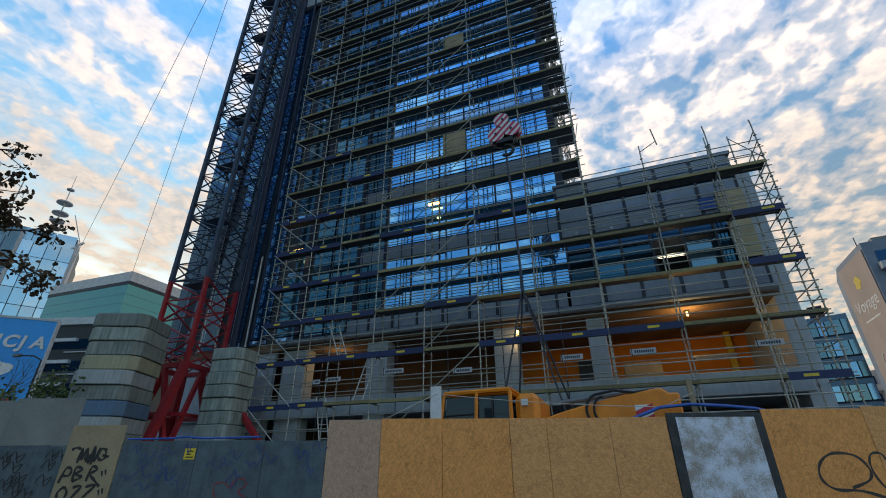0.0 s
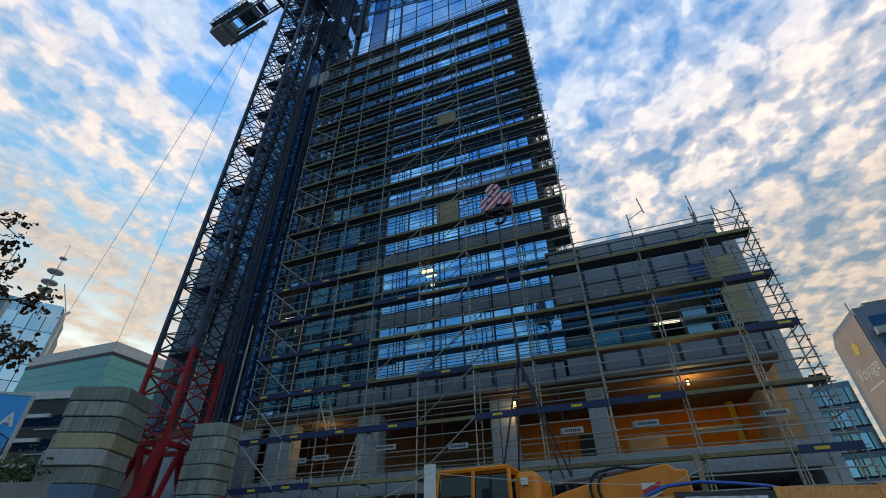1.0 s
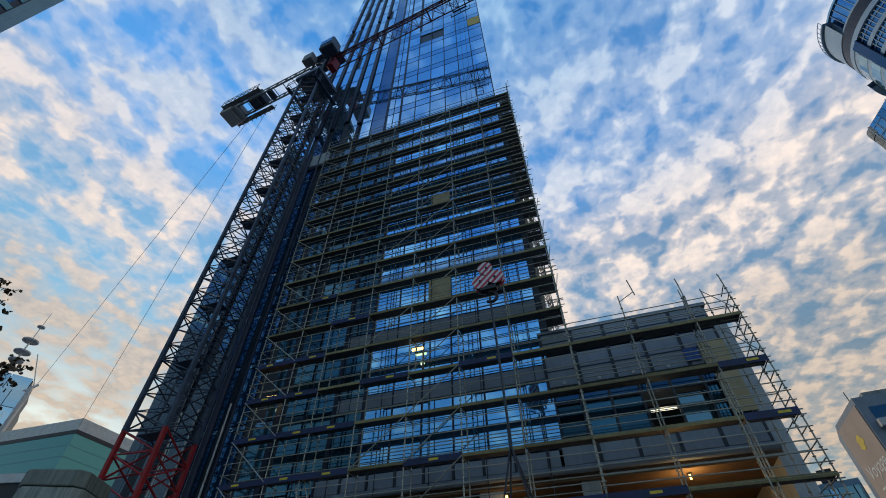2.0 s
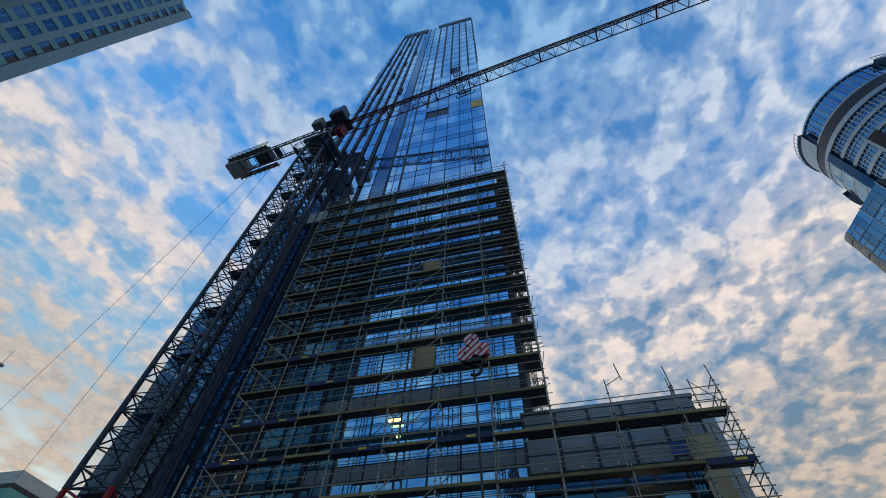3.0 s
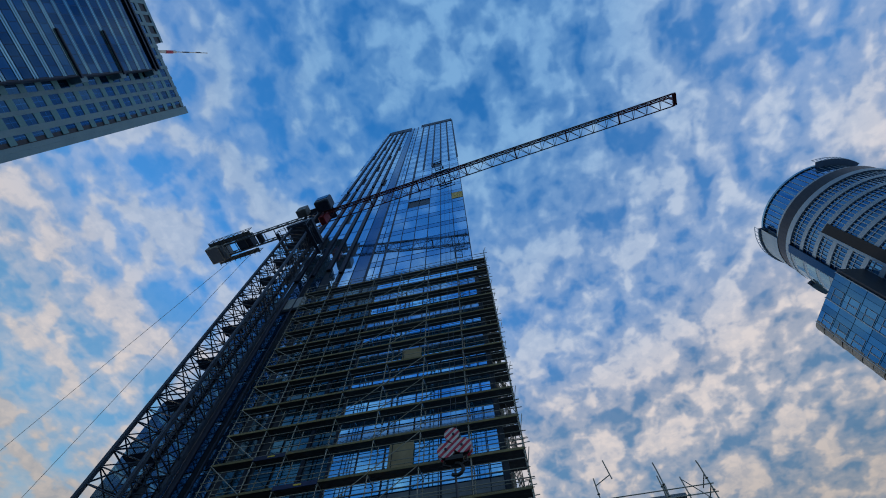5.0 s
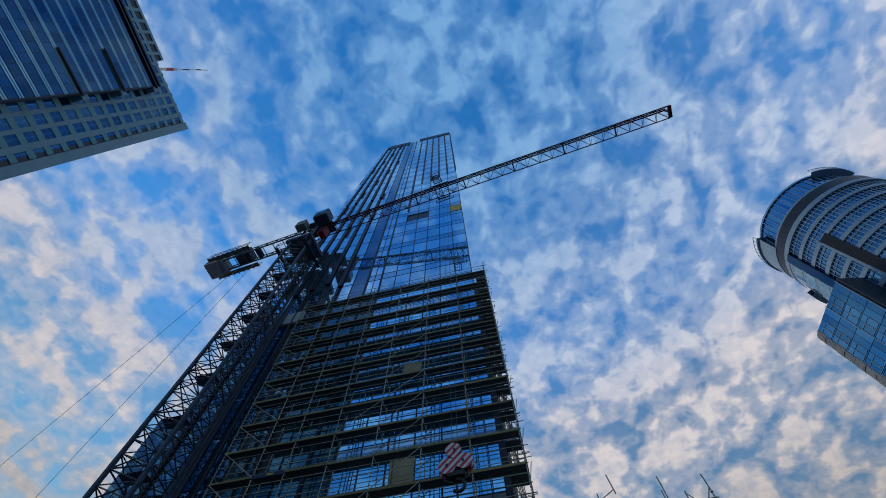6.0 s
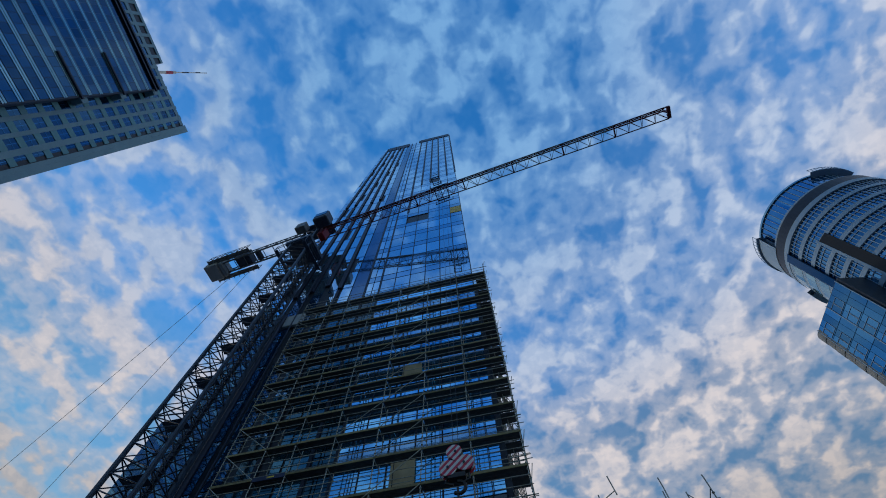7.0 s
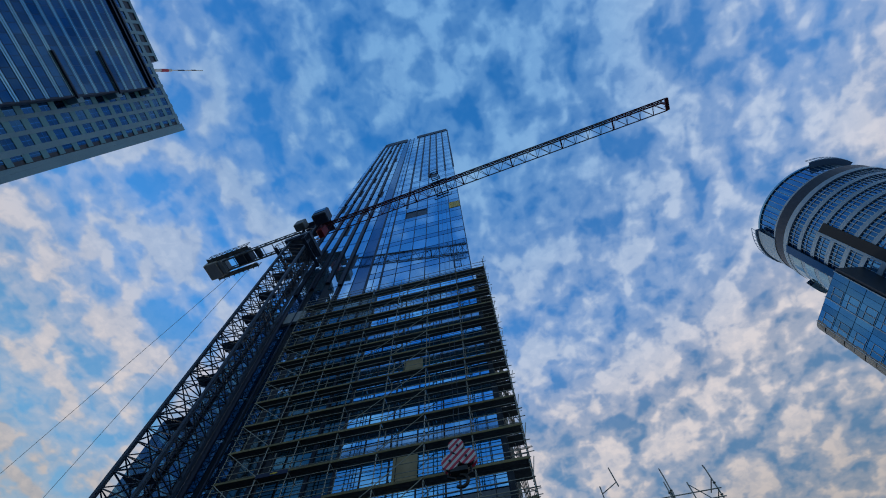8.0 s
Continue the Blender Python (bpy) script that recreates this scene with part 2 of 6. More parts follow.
OFFWHITE = material("offwhite_facade", (0.56, 0.57, 0.57), (0.42, 0.43, 0.44), 0.7, 0.0, 0.15, 3, 0.05, 0.6)
RED = material("signal_red", (0.55, 0.03, 0.05), (0.4, 0.02, 0.03), 0.5, 0.0, 3, 30, 0.03)
BLACK = material("black_rubber", (0.018, 0.018, 0.018), (0.01, 0.01, 0.01), 0.6)
MACHINE = material("orange_yellow_machine_paint", (0.86, 0.27, 0.009), (0.62, 0.18, 0.008), 0.4, 0.0, 2, 30, 0.05)
HOSE_BLUE = material("blue_hose", (0.02, 0.10, 0.42), (0.015, 0.07, 0.28), 0.4)
ROPE = material("pale_rope", (0.55, 0.52, 0.46), (0.36, 0.34, 0.3), 0.8)
OSB = osb_material("flake_board", (0.82, 0.35, 0.095), (0.42, 0.155, 0.036))
OSB_PALE = osb_material("pale_flake_board", (0.52, 0.33, 0.22), (0.30, 0.17, 0.11), 0.4)
OSB_FLAT = osb_material("cross_flake_board", (0.76, 0.36, 0.125), (0.40, 0.165, 0.05), 1.3)
BOARD_GREY = material("blue_grey_painted_board", (0.12, 0.155, 0.17), (0.035, 0.055, 0.068), 0.8, 0.0, 3.2, 26, 0.15, 0.55, 0.2)
BOARD_TAN = material("tan_painted_board", (0.37, 0.29, 0.17), (0.25, 0.19, 0.11), 0.8, 0.0, 2, 25, 0.1)
BOARD_CONC = material("bare_cement_board", (0.27, 0.275, 0.25), (0.13, 0.14, 0.13), 0.85, 0.0, 1.6, 24, 0.2, 0.8)
WHITEWASH = material("patchy_white_paint_on_dark_board", (0.66, 0.71, 0.80), (0.33, 0.29, 0.25), 0.8, 0.0, 2.3, 60, 0.5, 0.24)
DARK_BOARD = material("tarred_dark_board", (0.055, 0.06, 0.062), (0.02, 0.022, 0.022), 0.8, 0.0, 4, 30, 0.3)
BARK = material("bark", (0.09, 0.065, 0.045), (0.035, 0.027, 0.02), 0.9, 0.0, 8, 60, 0.5)
LEAF = material("autumn_leaf", (0.10, 0.055, 0.022), (0.035, 0.03, 0.015), 0.7, 0.0, 8, 40, 0.0, 0.9, island=0.5)
LEAF_GREEN = material("shrub_leaf", (0.10, 0.13, 0.03), (0.045, 0.07, 0.02), 0.7, 0.0, 8, 40, 0.0, 0.9, island=0.5)
LAMP_WARM = lamp_material("warm_lamp", (1.0, 0.62, 0.2), 4)
LAMP_WHITE = lamp_material("cool_tube_lamp", (1.0, 0.9, 0.68), 3)


# ---- mesh helpers ----
class Shape:
    """Gathers plain solids into one mesh."""

    def __init__(self):
        self.v, self.f = [], []

    def solid(self, pts, faces):
        k = len(self.v)
        self.v += [tuple(p) for p in pts]
        self.f += [tuple(k + i for i in f) for f in faces]
        return self

    def box(self, x0, x1, y0, y1, z0, z1, m=None):
        pts = [Vector((x, y, z)) for z in (z0, z1) for x, y in ((x0, y0), (x1, y0), (x1, y1), (x0, y1))]
        if m:
            pts = [m @ p for p in pts]
        return self.solid(pts, ((3, 2, 1, 0), (4, 5, 6, 7), (0, 1, 5, 4), (1, 2, 6, 5), (2, 3, 7, 6), (3, 0, 4, 7)))

    def slab(self, q, y0, y1):
        """A front quad of four (x, z), counter-clockwise as seen from the front, between two depths."""
        pts = [(x, y, z) for y in (y0, y1) for x, z in q]
        return self.solid(pts, ((0, 1, 2, 3), (7, 6, 5, 4), (1, 0, 4, 5), (2, 1, 5, 6), (3, 2, 6, 7), (0, 3, 7, 4)))

    def tube(self, p, q, r, n=6, r2=None):
        p, q = Vector(p), Vector(q)
        d = (q - p).normalized()
        u = d.orthogonal().normalized()
        w = d.cross(u)
        r2 = r if r2 is None else r2
        ring = [u * math.cos(math.tau * i / n) + w * math.sin(math.tau * i / n) for i in range(n)]
        pts = [p + c * r for c in ring] + [q + c * r2 for c in ring]
        fs = [(i, (i + 1) % n, n + (i + 1) % n, n + i) for i in range(n)]
        return self.solid(pts, fs + [tuple(range(n - 1, -1, -1)), tuple(range(n, 2 * n))])

    def path(self, pts, r, n=6):
        """One tube swept through all the points."""
        pts = [Vector(p) for p in pts]
        u, rows = None, []
        for i, p in enumerate(pts):
            d = (pts[min(i + 1, len(pts) - 1)] - pts[max(i - 1, 0)]).normalized()
            u = d.orthogonal() if u is None else u - d * u.dot(d)
            u.normalize()
            w = d.cross(u)
            rows += [p + (u * math.cos(math.tau * k / n) + w * math.sin(math.tau * k / n)) * r for k in range(n)]
        m = len(pts) - 1
        fs = [(i * n + k, i * n + (k + 1) % n, (i + 1) * n + (k + 1) % n, (i + 1) * n + k) for i in range(m) for k in range(n)]
        return self.solid(rows, fs + [tuple(range(n - 1, -1, -1)), tuple(range(m * n, m * n + n))])

    def prism(self, outline, z0, z1, m=None):
        n = len(outline)
        pts = [Vector((x, y, z)) for z in (z0, z1) for x, y in outline]
        if m:
            pts = [m @ p for p in pts]
        return self.solid(pts, [(i, (i + 1) % n, n + (i + 1) % n, n + i) for i in range(n)] + [tuple(range(n - 1, -1, -1)), tuple(range(n, 2 * n))])

    def mesh(self, name, mat, smooth=False):
        me = bpy.data.meshes.new(name)
        me.from_pydata(self.v, [], self.f)
        if mat:
            me.materials.append(mat)
        if smooth:
            me.polygons.foreach_set("use_smooth", [True] * len(me.polygons))
        return me


def thing(name, place, label, category, group="", kind=""):
    ob = new(name)
    ob.location = place
    ob.empty_display_size = 0.2
    return tagged(ob, label, category, group, kind)


def part(name, shape, mat, parent, label="", smooth=False, kind=""):
    """One mesh under a thing; the shape is given in the thing's own coordinates."""
    ob = new(name, shape.mesh(name, mat, smooth) if isinstance(shape, Shape) else shape)
    ob.parent = parent
    return tagged(ob, label, kind=kind)


def single(name, shape, mat, label, category, group="", kind="", place=(0, 0, 0), smooth=False):
    ob = new(name, shape.mesh(name, mat, smooth))
    ob.location = place
    return tagged(ob, label, category, group, kind)


def bevelled(shape, mat, name, width=0.01):
    bm = bmesh.new()
    me = shape.mesh(name, mat)
    bm.from_mesh(me)
    bmesh.ops.recalc_face_normals(bm, faces=bm.faces)
    bmesh.ops.bevel(bm, geom=list(bm.edges), offset=width, segments=1, affect="EDGES", clamp_overlap=True)
    bm.to_mesh(me)
    bm.free()
    return me


def sagging(a, b, sag, n=14):
    a, b = Vector(a), Vector(b)
    return [a.lerp(b, i / n) - Vector((0, 0, sag * 4 * (i / n) * (1 - i / n))) for i in range(n + 1)]


def lamp(name, place, power, colour, size=0.12):
    ob = new(name, bpy.data.lights.new(name, "POINT"))
    ob.data.energy, ob.data.color, ob.data.shadow_soft_size = power, colour, size
    ob.location = place
    return ob


# ---- ground ----
single("ground", Shape().box(-1500, 1500, -1500, 1500, -0.5, 0.0), GROUND, "bare trodden earth and gravel of a building site", "ground", kind="structure")

# ---- the tower ----
FRONT, BASE, FLOOR, FLOORS = 18.7, 7.7, 3.8, 31
TOP = BASE + FLOOR * FLOORS


def lean(x, z):
    """The western part of the tower narrows towards its top."""
    return x if x > -10.4 else -10.4 + (x + 10.4) * (1 - 0.364 * z / 124)


def pane_quad(x0, x1, z0, z1, gap=0.025):
    return [(lean(x0, z0) + gap, z0 + 2 * gap), (lean(x1, z0) - gap, z0 + 2 * gap), (lean(x1, z1) - gap, z1 - gap), (lean(x0, z1) + gap, z1 - gap)]


tower = thing("glass_tower", (0, 0, 0), "tall blue glass office tower under construction, partly scaffolded", "building")
rnd = random.Random(4)
body = Shape()
front = [(-24.4, BASE), (-1.2, BASE), (-1.2, TOP + 0.4), (lean(-24.4, TOP), TOP - 2)]
body.solid([(x, FRONT + 0.1, z) for x, z in front] + [(x + (-9 if x > -2 else 6), FRONT + 24, z) for x, z in front], ((0, 1, 2, 3), (7, 6, 5, 4), (1, 0, 4, 5), (2, 1, 5, 6), (3, 2, 6, 7), (0, 3, 7, 4)))
part("body", body, FRAME_DARK, tower, "dark frame behind the glass")

east = [-10.4 + 1.54 * i for i in range(7)]
narrow = [-12.1, -11.25, -10.4]
west = [(-13.95 - 1.85 * i - 1.2, -13.95 - 1.85 * i) for i in range(6)]
holes = {(1, 13), (2, 13), (3, 18)}
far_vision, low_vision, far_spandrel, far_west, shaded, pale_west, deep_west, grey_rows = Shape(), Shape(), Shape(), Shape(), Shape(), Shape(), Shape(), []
panes = []


def tilted(shape, q, y):
    a, b = rnd.uniform(-0.002, 0.002), rnd.uniform(-0.002, 0.002)
    cx, cz = sum(p[0] for p in q) / 4, sum(p[1] for p in q) / 4
    pts = [(x, y + (x - cx) * a + (z - cz) * b, z) for x, z in q] + [(x, y + 0.05, z) for x, z in q]
    return shape.solid(pts, ((0, 1, 2, 3), (7, 6, 5, 4), (1, 0, 4, 5), (2, 1, 5, 6), (3, 2, 6, 7), (0, 3, 7, 4)))


for k in range(FLOORS):
    z0 = BASE + FLOOR * k
    near = 8 <= k <= 18
    cols = list(zip(narrow, narrow[1:])) + list(zip(east, east[1:]))
    for i, (x0, x1) in enumerate(cols):
        hole = (i - 2, k) in holes
        sill = z0 + (0.75 if k < 3 else 1.2)
        for lo, hi, vision in ((sill, z0 + FLOOR, True), (z0, sill, False)):
            q = pane_quad(x0, x1, lo, hi, 0.045 if k > 7 else 0.025)
            if not vision and k < 3:
                grey_rows.append(q)
                continue
            if vision and hole:
                continue
            if near:
                s = tilted(Shape(), q, FRONT)
                panes.append((s, GLASS if vision else GLASS_SPANDREL))
            else:
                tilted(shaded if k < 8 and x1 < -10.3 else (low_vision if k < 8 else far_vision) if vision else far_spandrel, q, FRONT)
    # lower panes at scaffold and mast: shade put into darker glass tints
    for i, (x0, x1) in enumerate(west):
        step = (k + 2 * i) % 7 == 3
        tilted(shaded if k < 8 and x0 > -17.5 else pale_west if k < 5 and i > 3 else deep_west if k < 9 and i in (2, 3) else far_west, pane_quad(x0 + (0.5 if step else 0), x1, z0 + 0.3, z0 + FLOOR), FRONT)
        tilted(far_spandrel, pane_quad(x0, x1, z0, z0 + 0.3), FRONT + 0.02)
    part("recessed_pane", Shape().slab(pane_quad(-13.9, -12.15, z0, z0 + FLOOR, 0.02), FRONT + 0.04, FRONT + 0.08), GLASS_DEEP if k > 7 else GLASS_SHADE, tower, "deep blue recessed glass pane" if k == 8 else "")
for s, m in panes:
    part("pane", s, m, tower)
part("glazing", far_vision, GLASS, tower, "blue mirror glass panes", kind="stuff")
part("lower_glazing", low_vision, GLASS_SKY, tower, "bright blue panes behind the scaffold, reflected sky put into their tint", kind="stuff")
part("spandrel_glazing", far_spandrel, GLASS_SPANDREL, tower, "darker blue glass between the storeys", kind="stuff")
# shade behind the scaffold is painted here as dimmer glass
part("film_covered_glazing", shaded, GLASS_SHADE, tower, "panes behind the scaffold, shade put into their dim teal tint", kind="stuff")
part("corner_glazing", pale_west, GLASS_PALE, tower, "pale panes towards the western corner", kind="stuff")
part("deep_west_glazing", deep_west, GLASS_DEEP, tower, "deep blue panes beside the crane mast", kind="stuff")
part("west_glazing", far_west, GLASS, tower, "narrow upright blue glass panes", kind="stuff")
# pale glazed strip at the western corner, lower third
strip = Shape()
for k in range(5):
    za, zb = BASE + FLOOR * k, BASE + FLOOR * (k + 1)
    for j in range(4):
        xa, xb = -25.5 + 0.75 * j, -24.75 + 0.75 * j
        tilted(strip, [(xa + 0.025, za + 0.03), (xb - 0.025, za + 0.03), (xb - 0.025, zb - 0.03), (xa + 0.025, zb - 0.03)], FRONT + 0.3)
part("corner_strip_core", Shape().box(-25.5, -20.0, FRONT + 0.36, FRONT + 9, BASE, BASE + FLOOR * 5), FRAME_DARK, tower)
part("corner_strip_glazing", strip, GLASS_PALE, tower, "pale narrow panes of the western corner", kind="stuff")
q = pane_quad(east[5], east[6], BASE + FLOOR * 13 + 1.25, BASE + FLOOR * 13 + 3.7)
part("board", Shape().slab(q, FRONT - 0.04, FRONT - 0.01), YELLOW, tower, "yellow board over one window opening")

for i in range(5):
    x0 = -13.95 - 1.85 * i - 1.85
    for k0, k1 in ((0, 9), (9, 17), (17, 24), (24, 31)):
        if k0 == 0 and i in (1, 2, 3):
            continue
        za, zb = BASE + FLOOR * k0 + (0.3 + 0.6 * ((i * 5 + k0) % 3)), BASE + FLOOR * k1
        f = Shape().slab([(lean(x0, za), za), (lean(x0 + (0.5 if k0 else 0.34), za), za), (lean(x0 + (0.5 if k0 else 0.34), zb), zb), (lean(x0, zb), zb)], FRONT - (0.16 if k0 else 0.06), FRONT + 0.12)
        part("fin", f, FIN_NAVY, tower, "upright dark navy facade fin" if k0 == 0 else "")
for x in (-12.1, -10.4):
    w = 0.12 if x < -11 else 0.09
    part("mullion", Shape().slab([(lean(x - w, BASE), BASE), (lean(x + w, BASE), BASE), (lean(x + w, TOP), TOP), (lean(x - w, TOP), TOP)], FRONT - 0.07, FRONT + 0.05), FIN_NAVY, tower)
for i, x in enumerate(east[1:]):
    zt = TOP
    part("mullion", Shape().slab([(x - 0.045, BASE), (x + 0.045, BASE), (x + 0.045, zt), (x - 0.045, zt)], FRONT - 0.02, FRONT + 0.05), FIN_NAVY, tower)
    zb = BASE + FLOOR * (14.5 if i == 0 else 18.1 + 0.25 * i)
    part("mullion", Shape().slab([(x - 0.16, zb), (x + 0.16, zb), (x + 0.16, zt), (x - 0.16, zt)], FRONT - 0.06, FRONT - 0.021), FIN_NAVY, tower)
part("parapet", Shape().slab([(-9.6, TOP - 1.3), (-1.25, TOP - 1.3), (-1.25, TOP + 1.9), (-9.6, TOP + 1.9)], FRONT - 0.1, FRONT + 0.5), FIN_NAVY, tower, "dark roof parapet")
part("parapet", Shape().slab([(lean(-22.6, TOP), TOP - 3.2), (lean(-13.4, TOP), TOP - 3.2), (lean(-13.4, TOP), TOP + 0.9), (lean(-22.6, TOP), TOP + 0.9)], FRONT - 0.1, FRONT + 3), FIN_NAVY, tower)
for x in (-17.6, -16.2, -15.1, -14.2, -12.9, -9.0, -7.0):
    part("roof_spike", Shape().tube((x, FRONT + 0.4, TOP + 0.4), (x, FRONT + 0.4, TOP + 2.6), 0.05, 5), FIN_NAVY, tower)
for n, q in enumerate(grey_rows):
    part("cladding_panel", Shape().slab(q, FRONT - 0.02, FRONT + 0.05), PANEL_GREY, tower)
# added dark strip closes the bright gap where dense tubes stand
part("corner_post", Shape().box(-1.19, -0.82, FRONT + 0.02, FRONT + 0.6, 13.8, 36.4), FRAME_DARK, tower, "dark filler strip added between the glass and the scaffold tubes")
part("concrete_corbel", bevelled(Shape().box(-19.7, -17.3, FRONT - 0.3, FRONT, 36.2, 38.0), CONCRETE, "concrete_corbel", 0.04), None, tower, "bare concrete block at the corner")
PIPE = -19.2
part("hoist_rail", Shape().tube((PIPE, FRONT - 0.5, 4), (PIPE, FRONT - 0.5, 38), 0.2, 12), FIN_NAVY, tower, "thick dark upright pipe")
part("hoist_rail", Shape().tube((-18.2, FRONT - 0.3, 8), (-18.2, FRONT - 0.3, 46), 0.07, 8), FIN_NAVY, tower)
for x in (-22.2, -21.0, -19.9, -18.8):
    part("white_mullion", Shape().box(x - 0.03, x + 0.03, FRONT - 0.1, FRONT - 0.03, 7.7, 13.2), WHITE, tower, "white upright glazing bar" if x < -22 else "")

# open lower storeys
part("floor_beam", bevelled(Shape().box(-24, 6.2, FRONT, FRONT + 7.5, 3.9, 4.72), CONCRETE, "floor_beam", 0.02), None, tower, "grey concrete floor edge")
# brown walls and ceiling carry the storey's darkness in their colour
part("soffit", Shape().box(-24, 6.2, FRONT + 0.15, FRONT + 7.5, 7.3, 7.69), BROWN_WALL, tower, "brown ceiling of the open storey, darkness put into its colour")
for x0, x1, m, lab in ((-24, -4.6, BROWN_WALL, "brown inner wall, the lack of light put into its colour"), (-4.6, 6.2, ORANGE_WALL, "orange inner wall lit by work lamps")):
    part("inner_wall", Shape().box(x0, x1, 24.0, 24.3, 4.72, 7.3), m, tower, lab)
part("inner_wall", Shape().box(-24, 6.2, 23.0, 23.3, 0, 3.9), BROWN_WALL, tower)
part("inner_wall", Shape().box(5.95, 6.2, FRONT + 0.05, 24.0, 0, 7.3), CONCRETE, tower)
part("inner_wall", Shape().box(-24, -23.8, FRONT + 0.05, 24.0, 0, 7.3), CONCRETE, tower)
part("inner_wall", Shape().box(-23.8, -16.9, FRONT + 0.3, FRONT + 0.5, 0, 7.3), CONCRETE, tower)
for x0, x1 in ((-16.4, -14.9), (-11.3, -10.15), (-4.85, -3.8), (-0.82, -0.1)):
    part("column", bevelled(Shape().box(x0, x1, 19.0, 19.8, 0, 7.3), CONCRETE, "column", 0.03), None, tower, "square bare concrete column")
part("inner_box", Shape().box(0.4, 1.9, 21.0, 22.5, 4.72, 5.7), BOARD_TAN, tower, "tan crate-like partition")
part("inner_door", Shape().box(-1.7, -0.9, 23.9, 23.99, 4.72, 6.6), FRAME_DARK, tower)
part("inner_pipe", Shape().tube((3.1, 20.5, 5.6), (4.6, 20.5, 5.6), 0.12, 8), CRANE_GREY, tower)
part("inner_post", Shape().box(5.0, 5.25, 23.6, 23.9, 4.72, 7.3), YELLOW, tower)

part("drip_ledge", Shape().tube((-16.4, FRONT - 0.16, 7.6), (6.1, FRONT - 0.16, 7.6), 0.14, 10), PANEL_GREY, tower, "long rounded grey ledge under the cladding")
for x in [-12.4 + 1.32 * i for i in range(9)]:
    part("cladding_panel", bevelled(Shape().box(x + 0.05, x + 1.27, FRONT - 0.1, FRONT - 0.03, 7.78, 8.4), PANEL_GREY, "cladding_panel", 0.012), None, tower)
    part("bracket", Shape().box(x - 0.06, x + 0.04, FRONT - 0.14, FRONT, 7.7, 8.5), FRAME_DARK, tower)

# the low wing, cladding and window openings
wing = thing("low_wing", (0, 0, 0), "unfinished low wing with grey cladding and open window bands", "building")
part("core", Shape().box(-1.35, 6.1, FRONT + 3.2, FRONT + 16, 7.7, 13.7), FRAME_DARK, wing)
part("roof", Shape().box(-1.35, 6.1, FRONT + 0.1, FRONT + 16, 13.3, 13.75), CONCRETE, wing)
part("roof_edge", Shape().box(-1.4, 6.15, FRONT - 0.12, FRONT + 0.3, 13.78, 13.9), PANEL_GREY, wing, "thin metal roof edge")
for z0, z1 in ((7.72, 8.85), (11.0, 12.65), (12.72, 13.3)):
    part("backing", Shape().box(-1.35, 6.1, FRONT + 0.1, FRONT + 0.3, z0, z1), FRAME_DARK, wing)
part("window_floor", Shape().box(-1.35, 6.1, FRONT + 0.3, FRONT + 3.2, 8.6, 8.85), CONCRETE, wing)
part("window_ceiling", Shape().box(-1.35, 6.1, FRONT + 0.3, FRONT + 3.2, 11.0, 11.2), CONCRETE, wing)
part("end_wall", Shape().box(5.9, 6.1, FRONT + 0.3, FRONT + 3.2, 8.85, 11.0), CONCRETE, wing)
for z0, z1, n in ((7.8, 8.72, 5), (11.05, 12.55, 5), (12.8, 13.74, 5)):
    w = 7.3 / n
    for i in range(n):
        x = -1.3 + w * i
        part("cladding_panel", bevelled(Shape().box(x + 0.05, x + w - 0.05, FRONT - 0.06, FRONT + 0.02, z0, z1), PANEL_GREY, "cladding_panel", 0.012), None, wing)
        part("bracket", Shape().box(x - 0.08, x + 0.05, FRONT - 0.1, FRONT + 0.08, z0 - 0.12, z1 + 0.05), FRAME_DARK, wing)
for i in range(7):
    x = -1.3 + 1.21 * i
    part("window_post", Shape().box(x - 0.035, x + 0.055, FRONT + 0.0, FRONT + 0.12, 8.85, 11.0), FRAME_DARK, wing)
for i in range(6):
    x = -1.3 + 1.21 * i
    if i not in (3, 4):
        part("window_pane", Shape().box(x + 0.05, x + 1.16, FRONT + 0.14, FRONT + 0.17, 8.87, 10.24), GLASS_SHADE, wing, "dim teal window pane" if i == 0 else "")
    part("window_pane", Shape().box(x + 0.05, x + 1.16, FRONT + 0.14, FRONT + 0.17, 10.33, 10.98), GLASS_DARK, wing)
for z in (11.8, 13.25):
    part("panel_joint", Shape().box(-1.3, 6.0, FRONT - 0.075, FRONT - 0.055, z - 0.03, z + 0.03), FRAME_DARK, wing)
for x in (-0.6, 0.9, 2.3, 3.7, 5.2):
    part("fixing_plate", Shape().box(x - 0.06, x + 0.06, FRONT - 0.1, FRONT - 0.05, 11.1, 11.24), OFFWHITE, wing)
part("cable_duct", Shape().tube((-1.3, FRONT - 0.14, 10.92), (6.0, FRONT - 0.14, 10.92), 0.05, 6), BLACK, wing, "black cable duct under the panels")
part("window_rail", Shape().box(-1.3, 6.0, FRONT + 0.02, FRONT + 0.11, 10.25, 10.32), FRAME_DARK, wing)
for x0, x1, z0, z1 in ((-1.2, -0.2, 8.95, 10.1), (0.1, 1.0, 8.95, 9.9), (3.7, 5.2, 8.95, 10.2), (1.2, 2.3, 8.9, 9.8)):
    part("stored_sheet", Shape().box(x0, x1, FRONT + 0.5, FRONT + 0.56, z0, z1), GLASS_GREY if x0 != 1.2 else PANEL_GREY, wing, "wrapped glass sheet leaning inside")
part("plywood_sheet", Shape().box(5.25, 6.05, FRONT - 0.14, FRONT - 0.11, 8.9, 10.6), PLY, wing, "pale plywood sheet over the opening")
part("plywood_sheet", Shape().box(5.1, 6.1, FRONT - 0.14, FRONT - 0.11, 10.9, 12.0), PLY, wing)
